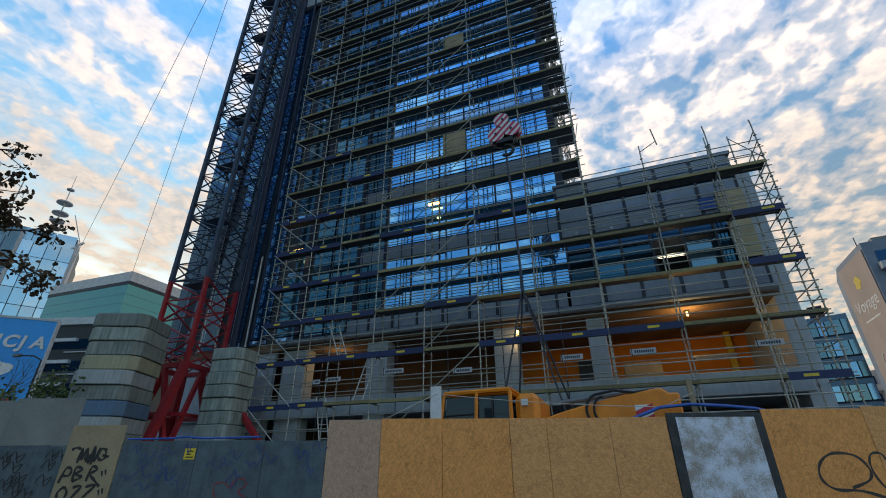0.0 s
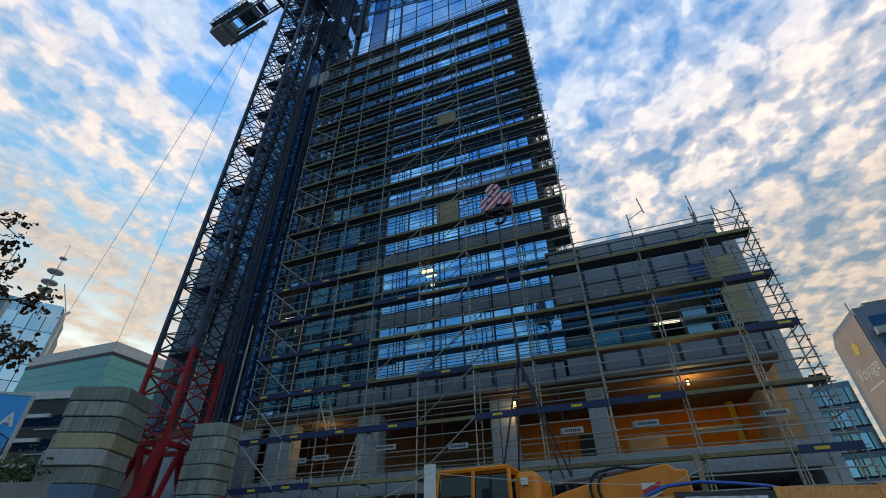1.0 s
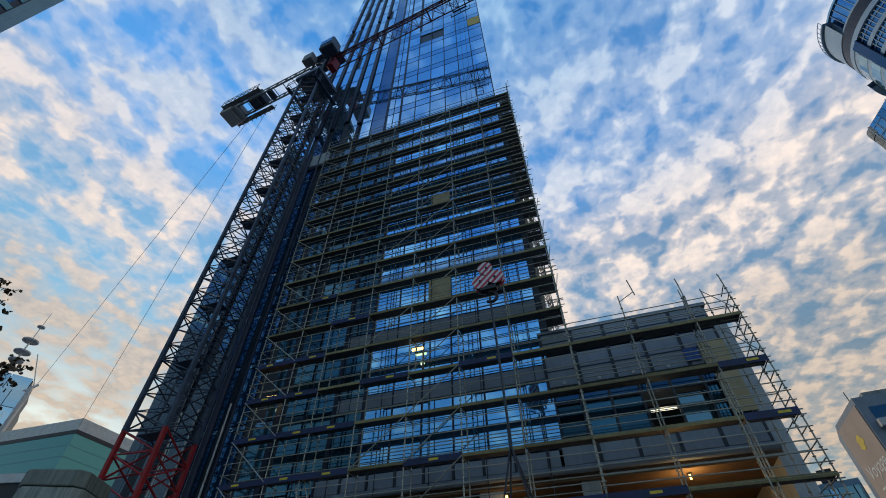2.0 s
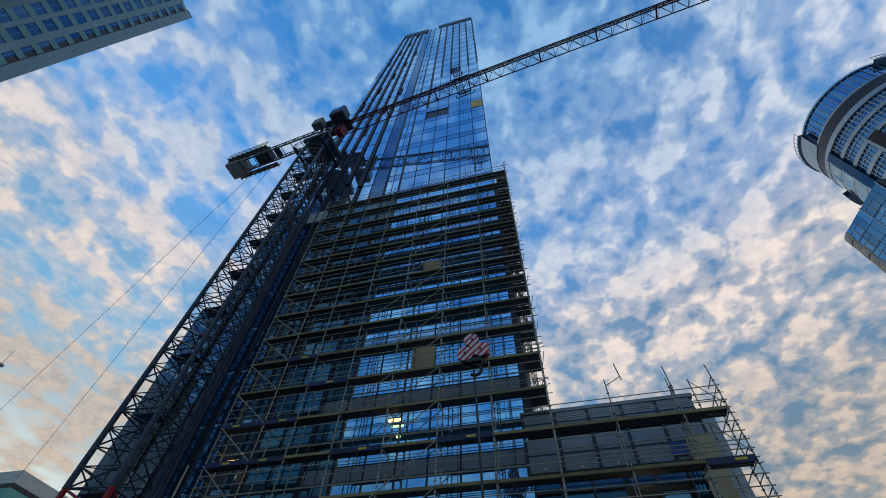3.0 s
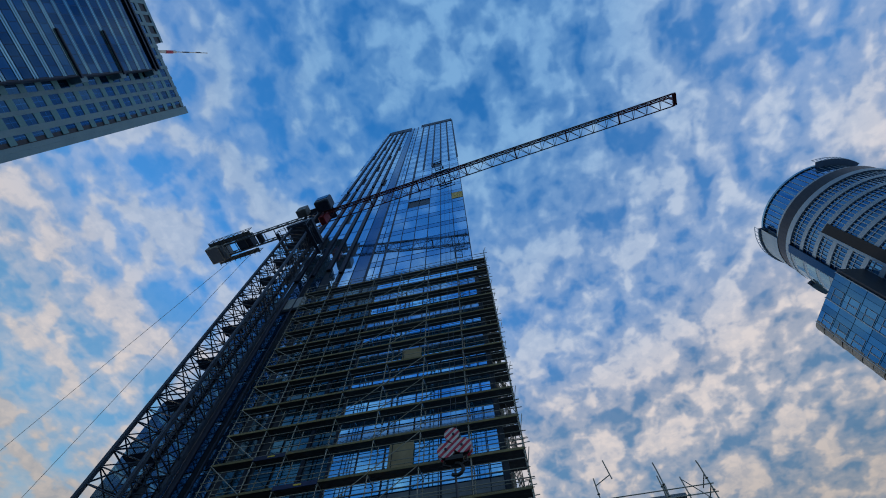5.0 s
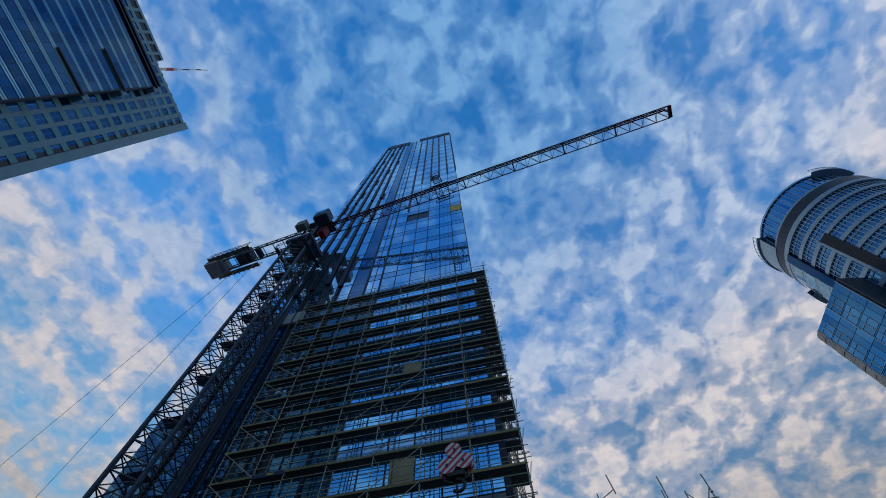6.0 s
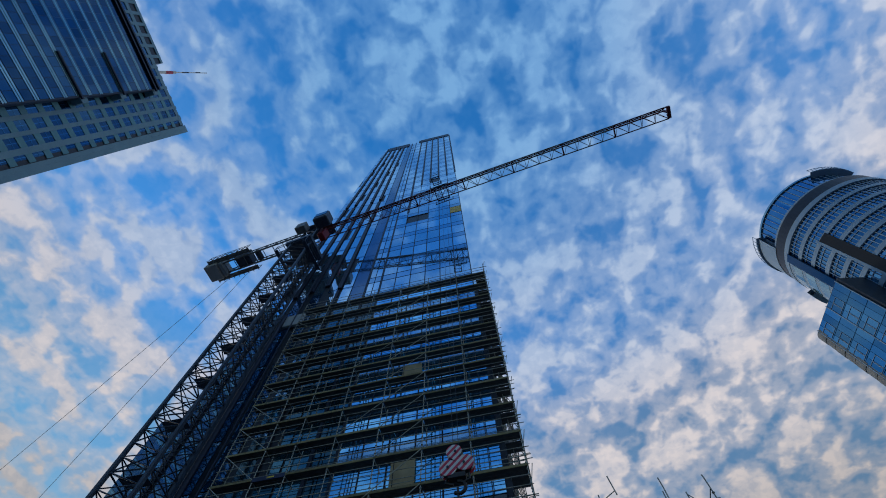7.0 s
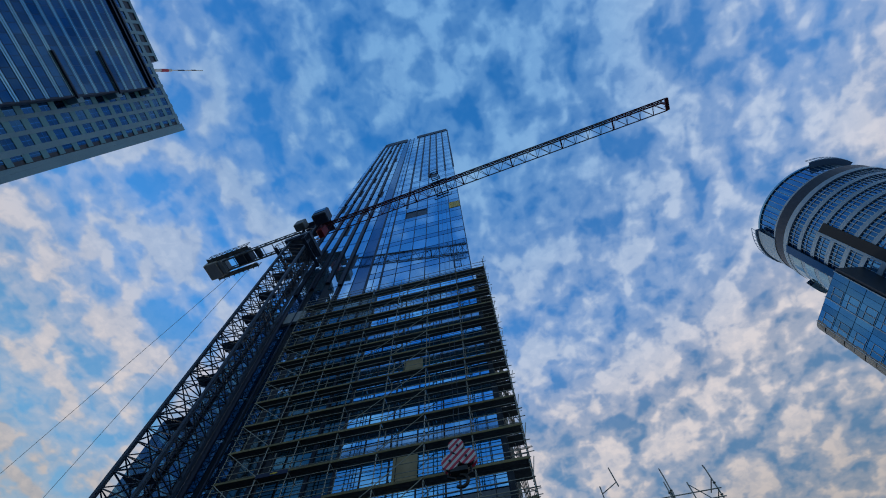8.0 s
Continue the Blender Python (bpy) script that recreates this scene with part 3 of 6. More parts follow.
part("blue_tarp", Shape().box(4.45, 5.0, FRONT - 0.16, FRONT - 0.1, 11.2, 11.75), HOSE_BLUE, wing)
part("pier", bevelled(Shape().box(6.22, 6.78, 19.2, 20.2, 0, 13.3), CONCRETE, "pier", 0.03), None, wing, "tall pale concrete end pier")
part("vent_pipe", Shape().tube((5.6, 19.6, 13.75), (5.75, 19.6, 15.0), 0.09, 8), CRANE_GREY, wing)
part("ply_cover", Shape().box(-7.05, -5.7, FRONT - 0.13, FRONT - 0.1, 17.3, 18.9), PLY, tower, "pale plywood over a missing pane")
part("ply_cover", Shape().box(-6.95, -5.6, FRONT - 0.13, FRONT - 0.1, 25.7, 26.95), PLY, tower)

# work lamps in the building
for x, y, z, power, size in ((3.08, 19.4, 7.15, 55, (0.03, 0.08)), (-3.75, 19.0, 7.0, 9, (0.05, 0.1)), (-13.5, 20.2, 7.0, 18, (0.22, 0.06)), (-7.55, 18.45, 14.25, 3, (0.3, 0.06)), (-16.0, 18.45, 13.0, 3, (0.3, 0.07))):
    w = thing("work_lamp", (x, y, z), "small warm work lamp hanging in the unfinished building", "lamp", "work lamps")
    part("glass_bulb", Shape().box(-size[0], size[0], -0.04, 0.04, -size[1], size[1]), LAMP_WARM, w, "glowing warm bulb")
    part("lamp_hood", Shape().box(-size[0] - 0.05, size[0] + 0.05, -0.06, 0.06, size[1] + 0.004, size[1] + 0.05), FRAME_DARK, w)
    part("lamp_cord", Shape().tube((0, 0, size[1] + 0.05), (0, 0, size[1] + 0.45), 0.012, 5), BLACK, w)
    lamp("work_light", (x, y - 0.25, z - 0.4), power, (1.0, 0.58, 0.2))
t = thing("tube_lamp", (3.05, 19.4, 9.72), "lit fluorescent tube lamp in the open window band", "lamp", "work lamps")
part("tube", Shape().tube((-0.5, 0, 0), (0.5, 0, 0), 0.035, 8), LAMP_WHITE, t)
part("lamp_body", Shape().box(-0.55, 0.55, -0.05, 0.05, 0.04, 0.1), WHITE, t)
lamp("tube_light", (3.05, 19.2, 9.7), 4, (1.0, 0.85, 0.6))
t = thing("tube_lamp", (4.15, 19.6, 9.85), "lit upright fluorescent lamp in the open window band", "lamp", "work lamps")
part("tube", Shape().tube((0, 0, -0.28), (0, 0, 0.28), 0.03, 8), LAMP_WHITE, t)
part("lamp_body", Shape().box(0.04, 0.1, -0.05, 0.05, -0.3, 0.3), WHITE, t)

# ---- scaffolding ----
OUT, IN = 17.3, 18.15
LIFT0, LIFT = 2.2, 2.0


def post_mesh(h, name):
    s = Shape().tube((0, 0, 0), (0, 0, h), 0.026, 6)
    for i in range(1, int(h / 0.5)):
        s.tube((0, 0, i * 0.5 - 0.012), (0, 0, i * 0.5 + 0.012), 0.06, 6)
    s.box(-0.08, 0.08, -0.08, 0.08, 0, 0.015)
    return s.mesh(name, STEEL_TUBE)


def scaffold(xs, levels, top, label, name, rails, ends, navy):
    sc = thing(name, (0, 0, 0), label, "scaffold")
    rr = random.Random(len(xs) * 7)
    pm = {h: post_mesh(h, "standard") for h in (top, top - 0.9)}
    for x in xs:
        for y, h in ((OUT, top), (IN, top - 0.9)):
            part("standard", pm[h], None, sc).location = (x, y, 0)
    plank = {}
    for k in range(levels):
        z = LIFT0 + LIFT * k
        for r in (rails if k < 5 or len(xs) > 5 else rails[:4]):
            part("guard_rail", Shape().tube((xs[0] - 0.1, OUT - 0.03, z + r), (xs[-1] + 0.12, OUT - 0.03, z + r), 0.022, 6), STEEL_TUBE, sc)
        part("inner_rail", Shape().tube((xs[0], IN, z + 1.0), (xs[-1], IN, z + 1.0), 0.022, 6), STEEL_TUBE, sc)
        if len(xs) > 5:
            part("inner_rail", Shape().tube((xs[0], IN, z + 0.5), (xs[-1], IN, z + 0.5), 0.022, 6), STEEL_TUBE, sc)
            if k < 17:
                part("guard_rail", Shape().tube((xs[0], OUT - 0.03, z + 1.5), (xs[-1], OUT - 0.03, z + 1.5), 0.02, 6), STEEL_TUBE, sc)
        for x in xs:
            part("transom", Shape().tube((x, OUT, z - 0.06), (x, IN + 0.12, z - 0.06), 0.024, 6), STEEL_TUBE, sc)
        for i, (x0, x1) in enumerate(zip(xs, xs[1:])):
            w = round(x1 - x0, 2)
            blue = navy(i, k)
            if w not in plank:
                s = Shape()
                for j in range(2):
                    s.box(0.02, w - 0.02, 0.03 + 0.28 * j, 0.29 + 0.28 * j, 0, 0.045)
                s.box(0.03, 0.08, 0.03, 0.57, -0.04, 0)
                s.box(w - 0.08, w - 0.03, 0.03, 0.57, -0.04, 0)
                plank[w] = (s.mesh("deck", DECK_STEEL), Shape().box(-0.03, w + 0.03, -0.05, -0.02, -0.05, 0.085).mesh("toe_board", DECK_WOOD),
                            Shape().box(0.0, w, -0.06, -0.025, -0.12, 0.13).mesh("toe_board", NAVY), Shape().box(w / 2 - 0.2, w / 2 + 0.2, -0.068, -0.061, -0.035, 0.055).mesh("deck_label", YELLOW))
            d, tan, nav, lab = plank[w]
            part("deck", d, None, sc).location = (x0, OUT, z)
            toe = part("toe_board", nav if blue else tan, None, sc)
            toe.location = (x0, OUT, z + rr.uniform(-0.015, 0.015))
            if blue:
                part("deck_label", lab, None, toe).location = (rr.uniform(-0.4, 0.4), 0, 0)
    for x in ends:
        for k in range(levels):
            for r in (0.5, 1.0, 1.5):
                part("end_rail", Shape().tube((x, OUT, LIFT0 + LIFT * k + r), (x, IN, LIFT0 + LIFT * k + r), 0.022, 6), STEEL_TUBE, sc)
    return sc


XT = [-16.5, -14.1, -12.3, -10.0, -7.5, -5.0, -2.5, 0.0]
XW = [0.0, 2.55, 5.1, 6.75]
tower_scaffold = scaffold(XT, 18, 37.3, "tall galvanised tube scaffold with plank decks before the tower", "tower_scaffold", (0.02, 0.5, 1.0),
                          (-16.5,), lambda i, k: (i < 2 and k < 7) or (i, k) in {(2, 3), (2, 4), (2, 2), (3, 2), (4, 3), (6, 2), (5, 2), (5, 5), (3, 5), (1, 8), (2, 7)})
wing_scaffold = scaffold([0.03] + XW[1:], 6, 14.2, "galvanised tube scaffold with plank decks before the low wing", "wing_scaffold", (0.02, 0.36, 0.7, 1.04, 1.45),
                         (6.75,), lambda i, k: (i == 2 and k in (1, 3, 4)) or (i == 0 and k in (0, 2)))
for k in range(18):
    z = LIFT0 + LIFT * k
    part("brace", Shape().tube((-16.5, OUT - 0.05, z), (-14.1, OUT - 0.05, z - 2.0), 0.024, 6), STEEL_TUBE, tower_scaffold)
    part("brace", Shape().tube((-7.5, OUT - 0.06, z - 2), (-5.0, OUT - 0.06, z), 0.024, 6), STEEL_TUBE, tower_scaffold)
    if k % 3 == 1:
        part("brace", Shape().tube((-10.0, OUT - 0.06, z - 2), (-7.5, OUT - 0.06, z), 0.024, 6), STEEL_TUBE, tower_scaffold)
for x in XT[:-1]:
    part("inner_standard", Shape().tube((x + 0.7, IN + 0.22, 0), (x + 0.7, IN + 0.22, 36.2), 0.024, 6), FRAME_DARK, tower_scaffold, "dark inner upright" if x == XT[0] else "")
# return round the tower's corner, above the wing's roof
YR = [19.2, 21.2, 23.4]
for x in (0.0, -0.85):
    for y in YR:
        part("standard", post_mesh(22.8, "standard"), None, tower_scaffold).location = (x, y, 14.0)
for k in range(6, 18):
    z = LIFT0 + LIFT * k
    for r in (0.02, 0.5, 1.0, 1.5):
        part("guard_rail", Shape().tube((0.03, OUT - 0.1, z + r), (0.03, 23.5, z + r), 0.022, 6), STEEL_TUBE, tower_scaffold)
    part("brace", Shape().tube((-0.85, YR[(k + 1) % 2], z), (-0.85, YR[(k + 1) % 2] + 2.5, z - 2), 0.024, 6), STEEL_TUBE, tower_scaffold)
    part("inner_rail", Shape().tube((-0.85, IN, z + 1.5), (-0.85, 23.5, z + 1.5), 0.022, 6), STEEL_TUBE, tower_scaffold)
    part("inner_rail", Shape().tube((-0.85, IN, z + 0.5), (-0.85, 23.5, z + 0.5), 0.022, 6), STEEL_TUBE, tower_scaffold)
    part("inner_rail", Shape().tube((-0.85, IN, z + 1), (-0.85, 23.5, z + 1), 0.022, 6), STEEL_TUBE, tower_scaffold)
    for r, x in ((0.3, -0.45), (0.75, -0.6), (1.25, -0.35), (1.7, -0.5)):
        part("inner_rail", Shape().tube((x, IN, z + r), (x, 22.5, z + r), 0.024, 6), STEEL_TUBE, tower_scaffold)
    part("brace", Shape().tube((-0.8, 19.2, z - 0.1), (0.0, 19.2, z + 1.9), 0.024, 6), STEEL_TUBE, tower_scaffold)
    part("brace", Shape().tube((0.0, 21.2, z - 0.1), (-0.8, 21.2, z + 1.9), 0.024, 6), STEEL_TUBE, tower_scaffold)
    part("deck", Shape().box(-0.83, -0.03, IN - 0.2, IN + 0.55, z, z + 0.05), DECK_STEEL, tower_scaffold)
    part("toe_board", Shape().box(0.03, 0.06, OUT, IN + 0.6, z - 0.06, z + 0.1), DECK_WOOD, tower_scaffold)
    for y, r, o in ((OUT, 0.5 + 0.5 * (k % 2), 0.22 + 0.05 * (k % 3)), (YR[k % 3], 1.0, 0.3), (YR[(k + 1) % 3], -0.05, 0.36)):
        part("rail_stub", Shape().tube((-0.3, y, z + r), (o, y, z + r + 0.02), 0.024, 6), STEEL_TUBE, tower_scaffold)
    part("rail_stub", Shape().tube((0.02, OUT - 0.06, z + 1.0), (0.24, OUT - 0.06, z + 2.0), 0.022, 6), STEEL_TUBE, tower_scaffold)
    y = YR[k % 2]
    part("brace", Shape().tube((0.05, y, z), (0.05, y + 2.5, z - 2), 0.024, 6), STEEL_TUBE, tower_scaffold)
    for y in YR:
        part("transom", Shape().tube((0.05, y, z - 0.05), (-1.1, y, z - 0.05), 0.024, 6), STEEL_TUBE, tower_scaffold)
# end bay of the wing's scaffold, extra posts and the loose uprights over the roof
for x, y, z0, h in ((6.75, 20.0, 0, 13.2), (6.1, 18.15, 0, 14.3), (5.25, 18.15, 0, 14.5), (4.9, 17.26, 0, 9.5)):
    part("standard", post_mesh(h, "standard"), None, wing_scaffold).location = (x, y, z0)
for k in range(6):
    z = LIFT0 + LIFT * k
    part("end_rail", Shape().tube((6.75, IN, z + 1), (6.75, 20.0, z + 1), 0.022, 6), STEEL_TUBE, wing_scaffold)
    part("end_rail", Shape().tube((6.75, IN, z), (6.75, 20.0, z), 0.022, 6), STEEL_TUBE, wing_scaffold)
    part("end_transom", Shape().tube((6.0, OUT + 0.25, z - 0.05), (7.0, OUT + 0.25, z - 0.05), 0.024, 6), STEEL_TUBE, wing_scaffold)
part("loose_upright", Shape().tube((3.28, 17.35, 14.1), (3.18, 17.35, 15.0), 0.026, 6).tube((2.55, 17.35, 13.9), (3.26, 17.35, 14.3), 0.02, 6), STEEL_TUBE, wing_scaffold)
part("loose_upright", Shape().tube((6.75, 17.3, 14.1), (6.73, 17.3, 14.3), 0.026, 6).tube((5.1, 17.3, 14.1), (5.08, 17.3, 14.5), 0.026, 6), STEEL_TUBE, wing_scaffold)
part("brace", Shape().tube((6.75, OUT, 12.4), (6.1, IN, 14.2), 0.022, 6).tube((6.75, OUT, 10.4), (6.1, IN, 12.2), 0.022, 6), STEEL_TUBE, wing_scaffold)


def ladder(foot, head, w=0.42):
    lad = thing("ladder", foot, "light aluminium ladder between two scaffold decks", "ladder", "scaffold ladders")
    a, b = Vector((0, 0, 0)), Vector(head) - Vector(foot)
    side = Vector((w / 2, 0.05, 0))
    for s in (-1, 1):
        part("rail", Shape().tube(a + side * s, b + side * s, 0.025, 6), WHITE, lad)
    n = int(b.length / 0.28)
    for i in range(1, n):
        p = a.lerp(b, i / n)
        part("rung", Shape().tube(p - side, p + side, 0.014, 5), WHITE, lad)
    return lad


ladder((-11.8, 17.75, 6.25), (-12.65, 17.75, 8.35))
ladder((-10.9, 17.75, 4.25), (-10.2, 17.75, 6.35))
ladder((-12.3, 17.75, 2.25), (-12.8, 17.75, 4.6))

# white notice boards on the rails
PLATE = material("dull_white_plate", (0.42, 0.43, 0.44), (0.3, 0.31, 0.32), 0.6)
for x, z, w in ((-1.43, 5.36, 0.8), (1.05, 5.36, 0.85), (4.9, 5.3, 0.8), (-8.9, 5.4, 1.0), (-5.75, 5.2, 0.8), (-11.9, 5.25, 0.8), (-12.8, 5.2, 0.4)):
    b = thing("notice_board", (x, 17.24, z), "long white notice board with dark lettering on the scaffold rail", "sign", "notice boards")
    plate = part("plate", Shape().box(-w / 2, w / 2, -0.012, 0.012, -0.1, 0.1), PLATE, b)
    part("strap", Shape().box(-w / 2 + 0.03, -w / 2 + 0.06, -0.016, 0.03, -0.14, 0.16), BLACK, b)
    xx = -w / 2 + 0.14
    for j in range(int(w / 0.075) - 2):
        part("lettering", Shape().box(xx, xx + 0.05, -0.018, -0.013, -0.045, 0.045), FRAME_DARK, plate)
        xx += 0.072

# ---- tower crane ----
AX, AY = -20.1, 16.3
HALF = 1.13
crane = thing("tower_crane", (AX, AY, 0), "flat-top tower crane, red foot, dark blue lattice mast, dull red jib", "crane")
TURN = radians(6)


def mast_corner(i, half=HALF):
    sx, sy = ((-1, -1), (1, -1), (1, 1), (-1, 1))[i % 4]
    x, y = sx * half, sy * half
    return Vector((x * math.cos(TURN) - y * math.sin(TURN), x * math.sin(TURN) + y * math.cos(TURN), 0))


def mast_section(z0, h, mat, name, leg=0.085, rod=0.04):
    s = Shape()
    for i in range(4):
        a = mast_corner(i) + Vector((0, 0, z0))
        s.tube(a, a + Vector((0, 0, h)), leg, 4)
        b = mast_corner(i + 1) + Vector((0, 0, z0))
        s.tube(a, b, rod, 5)
    sec = part(name, s, mat, crane)
    for i in range(4):
        a, b = mast_corner(i), mast_corner(i + 1)
        s = Shape()
        for j in range(2):
            za, zb = Vector((0, 0, z0 + h * j / 2)), Vector((0, 0, z0 + h * (j + 1) / 2))
            zm = (za + zb) / 2
            s.path([a + za, b + zm, a + zb], rod, 5)
            s.tube(b + za, a + zm, rod * 0.8, 5)
            s.tube(a + zm, b + zm, rod * 0.7, 5)
        part("lattice", s, mat, sec)
    part("landing", Shape().box(-0.75, 0.75, -0.75, 0.1, z0 + h - 0.06, z0 + h - 0.02), CRANE_BLUE, sec)
    s = Shape()
    for d in (-0.2, 0.2):
        s.tube((d, 0.3, z0), (d, 0.3, z0 + h), 0.022, 4)
    for j in range(int(h / 0.3)):
        s.tube((-0.2, 0.3, z0 + 0.3 * j), (0.2, 0.3, z0 + 0.3 * j), 0.012, 4)
    part("ladder", s, CRANE_GREY, sec)
    return sec


tagged(mast_section(6.15, 4.4, CRANE_RED, "mast_section", 0.13, 0.06), "red lowest lattice section of the mast")
z = 10.55
while z < 46:
    mast_section(z, 3.9, CRANE_BLUE, "mast_section", 0.145, 0.05)
    z += 3.9
MT = z
# red foot: four splayed legs, a ring beam, struts to the ground
for i in range(4):
    a = mast_corner(i)
    part("foot_leg", Shape().tube(a + Vector((0, 0, 6.2)), a + Vector(((-0.2, -1.5, 0), (-0.1, -1.5, 0), (0, 0, 0), (0, 0, 0))[i]), 0.23, 4), CRANE_RED, crane, "heavy red splayed leg")
    b = mast_corner(i + 1)
    part("ring_beam", Shape().tube(a + Vector((0, 0, 6.1)), b + Vector((0, 0, 6.1)), 0.16, 4), CRANE_RED, crane)
    part("foot_brace", Shape().tube(a * 1.15 + Vector((0, 0, 2.0)), (a + b) / 2 + Vector((0, 0, 6.0)), 0.13, 4), CRANE_RED, crane)
    part("foot_brace", Shape().tube(b * 1.15 + Vector((0, 0, 2.0)), (a + b) / 2 + Vector((0, 0, 6.0)), 0.13, 4), CRANE_RED, crane)
    part("foot_beam", Shape().tube(a * 1.15 + Vector((0, 0, 1.9)), b * 1.15 + Vector((0, 0, 1.9)), 0.1, 4), CRANE_RED, crane)
    part("foot_beam", Shape().tube(a * 1.1 + Vector((0, 0, 3.9)), b * 1.1 + Vector((0, 0, 3.9)), 0.12, 4), CRANE_RED, crane)
part("rake_strut", Shape().tube(mast_corner(2) + Vector((0, 0, 6.1)), Vector((8.0, 0.1, 0)), 0.15, 4), CRANE_RED, crane, "long red raking strut")

# slewing ring, cab, machinery
JT = math.atan(-0.1105)
slew = Matrix.Rotation(JT, 4, "Z")
s = Shape()
s.box(-1.6, 1.6, -1.6, 1.6, MT - 0.1, MT + 0.5, slew)
part("slewing_ring", s, CRANE_BLUE, crane, "dark slewing ring")
for x0, x1 in ((-1.9, -1.5), (1.5, 1.9)):
    part("platform", Shape().box(x0, x1, -1.9, 1.9, MT - 2.6, MT - 2.5, slew), CRANE_BLUE, crane)
for k in range(4):
    c = slew @ Vector((1.9 * (-1) ** k, 1.9 * (1 if k < 2 else -1), 0))
    part("platform_post", Shape().tube(c + Vector((0, 0, MT - 2.6)), c + Vector((0, 0, MT - 1.4)), 0.04, 4), CRANE_BLUE, crane)
for k in range(2):
    for d in (-1.9, 1.9):
        zr = MT - 2.0 + 0.6 * k
        part("platform_rail", Shape().tube(slew @ Vector((-1.9, d, zr)), slew @ Vector((1.9, d, zr)), 0.035, 4), CRANE_BLUE, crane)
        part("platform_rail", Shape().tube(slew @ Vector((d, -1.9, zr)), slew @ Vector((d, 1.9, zr)), 0.035, 4), CRANE_BLUE, crane)
JZ = 54.2
s = Shape()
for dx in (-0.9, 0.9):
    for dy in (-0.8, 0.8):
        s.tube(slew @ Vector((dx, dy, MT + 0.5)), slew @ Vector((dx, dy, JZ + 2.0)), 0.13, 4)
for k in range(3):
    za, zb = MT + 0.5 + k * 1.6, MT + 2.1 + k * 1.6
    for dy in (-0.8, 0.8):
        s.tube(slew @ Vector((-0.9, dy, za)), slew @ Vector((0.9, dy, zb)), 0.07, 4)
        s.tube(slew @ Vector((0.9, dy, za)), slew @ Vector((-0.9, dy, zb)), 0.07, 4)
part("tower_head", s, CRANE_BLUE, crane)
part("red_joint", bevelled(Shape().box(1.0, 1.75, -0.55, 0.55, JZ - 1.3, JZ + 0.9, slew), CRANE_RED, "red_joint", 0.06), None, crane, "bright red jib foot")
part("cab", bevelled(Shape().box(1.0, 2.9, -2.3, -0.9, JZ - 0.6, JZ + 1.4, slew), CRANE_BLUE, "cab", 0.12), None, crane, "dark operator's cab")
part("cab_window", Shape().box(1.15, 2.75, -2.35, -2.305, JZ + 0.1, JZ + 1.2, slew), GLASS_DARK, crane)
part("switch_box", bevelled(Shape().box(-1.7, -0.4, -1.95, -0.95, JZ - 0.4, JZ + 1.2, slew), CRANE_GREY, "switch_box", 0.06), None, crane)
part("top_frame", Shape().box(-1.4, 2.2, -1.0, 1.0, JZ + 2.0, JZ + 2.2, slew), CRANE_BLUE, crane)


def truss(x0, x1, z, wide, high, mat, name, step=1.5, chord=0.09, rod=0.035, up=True):
    """A three-chord lattice boom, in the crane's slewed frame."""
    s = Shape()
    n = round((x1 - x0) / step)
    P = lambda x, y, zz: slew @ Vector((x, y, zz))
    zt = z + high
    for y, r in ((-wide, chord * 1.05), (wide, chord * 0.85)):
        s.tube(P(x0, y, z), P(x1, y, z), r, 4)
    s.tube(P(x0, 0, zt), P(x1, 0, zt), chord * 1.15, 4)
    for i in range(n):
        a, b = x0 + (x1 - x0) * i / n, x0 + (x1 - x0) * (i + 1) / n
        m = (a + b) / 2
        for y in (-wide, wide):
            s.tube(P(a, y, z), P(m, 0, zt), rod, 4)
            s.tube(P(m, 0, zt), P(b, y, z), rod, 4)
        s.tube(P(a, -wide, z), P(a, wide, z), rod, 4)
        s.tube(P(a, -wide, z), P(b, wide, z), rod, 4)
    return part(name, s, mat, crane)


for i in range(7):
    a = 1.6 + i * 6.2
    tagged(truss(a, a + 6.16, JZ, 0.7, 1.35, JIB_RED if i < 3 or i > 5 else CRANE_GREY, "jib_section"), "lattice jib section")
    part("jib_joint", Shape().box(a + 6.08, a + 6.2, -0.72, 0.72, JZ - 0.12, JZ + 0.1, slew), JIB_RED, crane)
part("jib_tip", Shape().box(45.0, 45.25, -0.72, 0.66, JZ - 0.15, JZ + 0.25, slew).box(45.0, 45.25, -0.1, 0.1, JZ + 0.25, JZ + 1.45, slew), JIB_RED, crane, "red end frame of the jib")
part("jib_light", Shape().tube(slew @ Vector((45.3, 0.5, JZ + 0.2)), slew @ Vector((45.3, 0.5, JZ + 1.2)), 0.05, 5), BLACK, crane)
part("walkway", Shape().box(2, 44.6, -0.58, -0.46, JZ + 0.05, JZ + 0.09, slew), JIB_RED, crane)
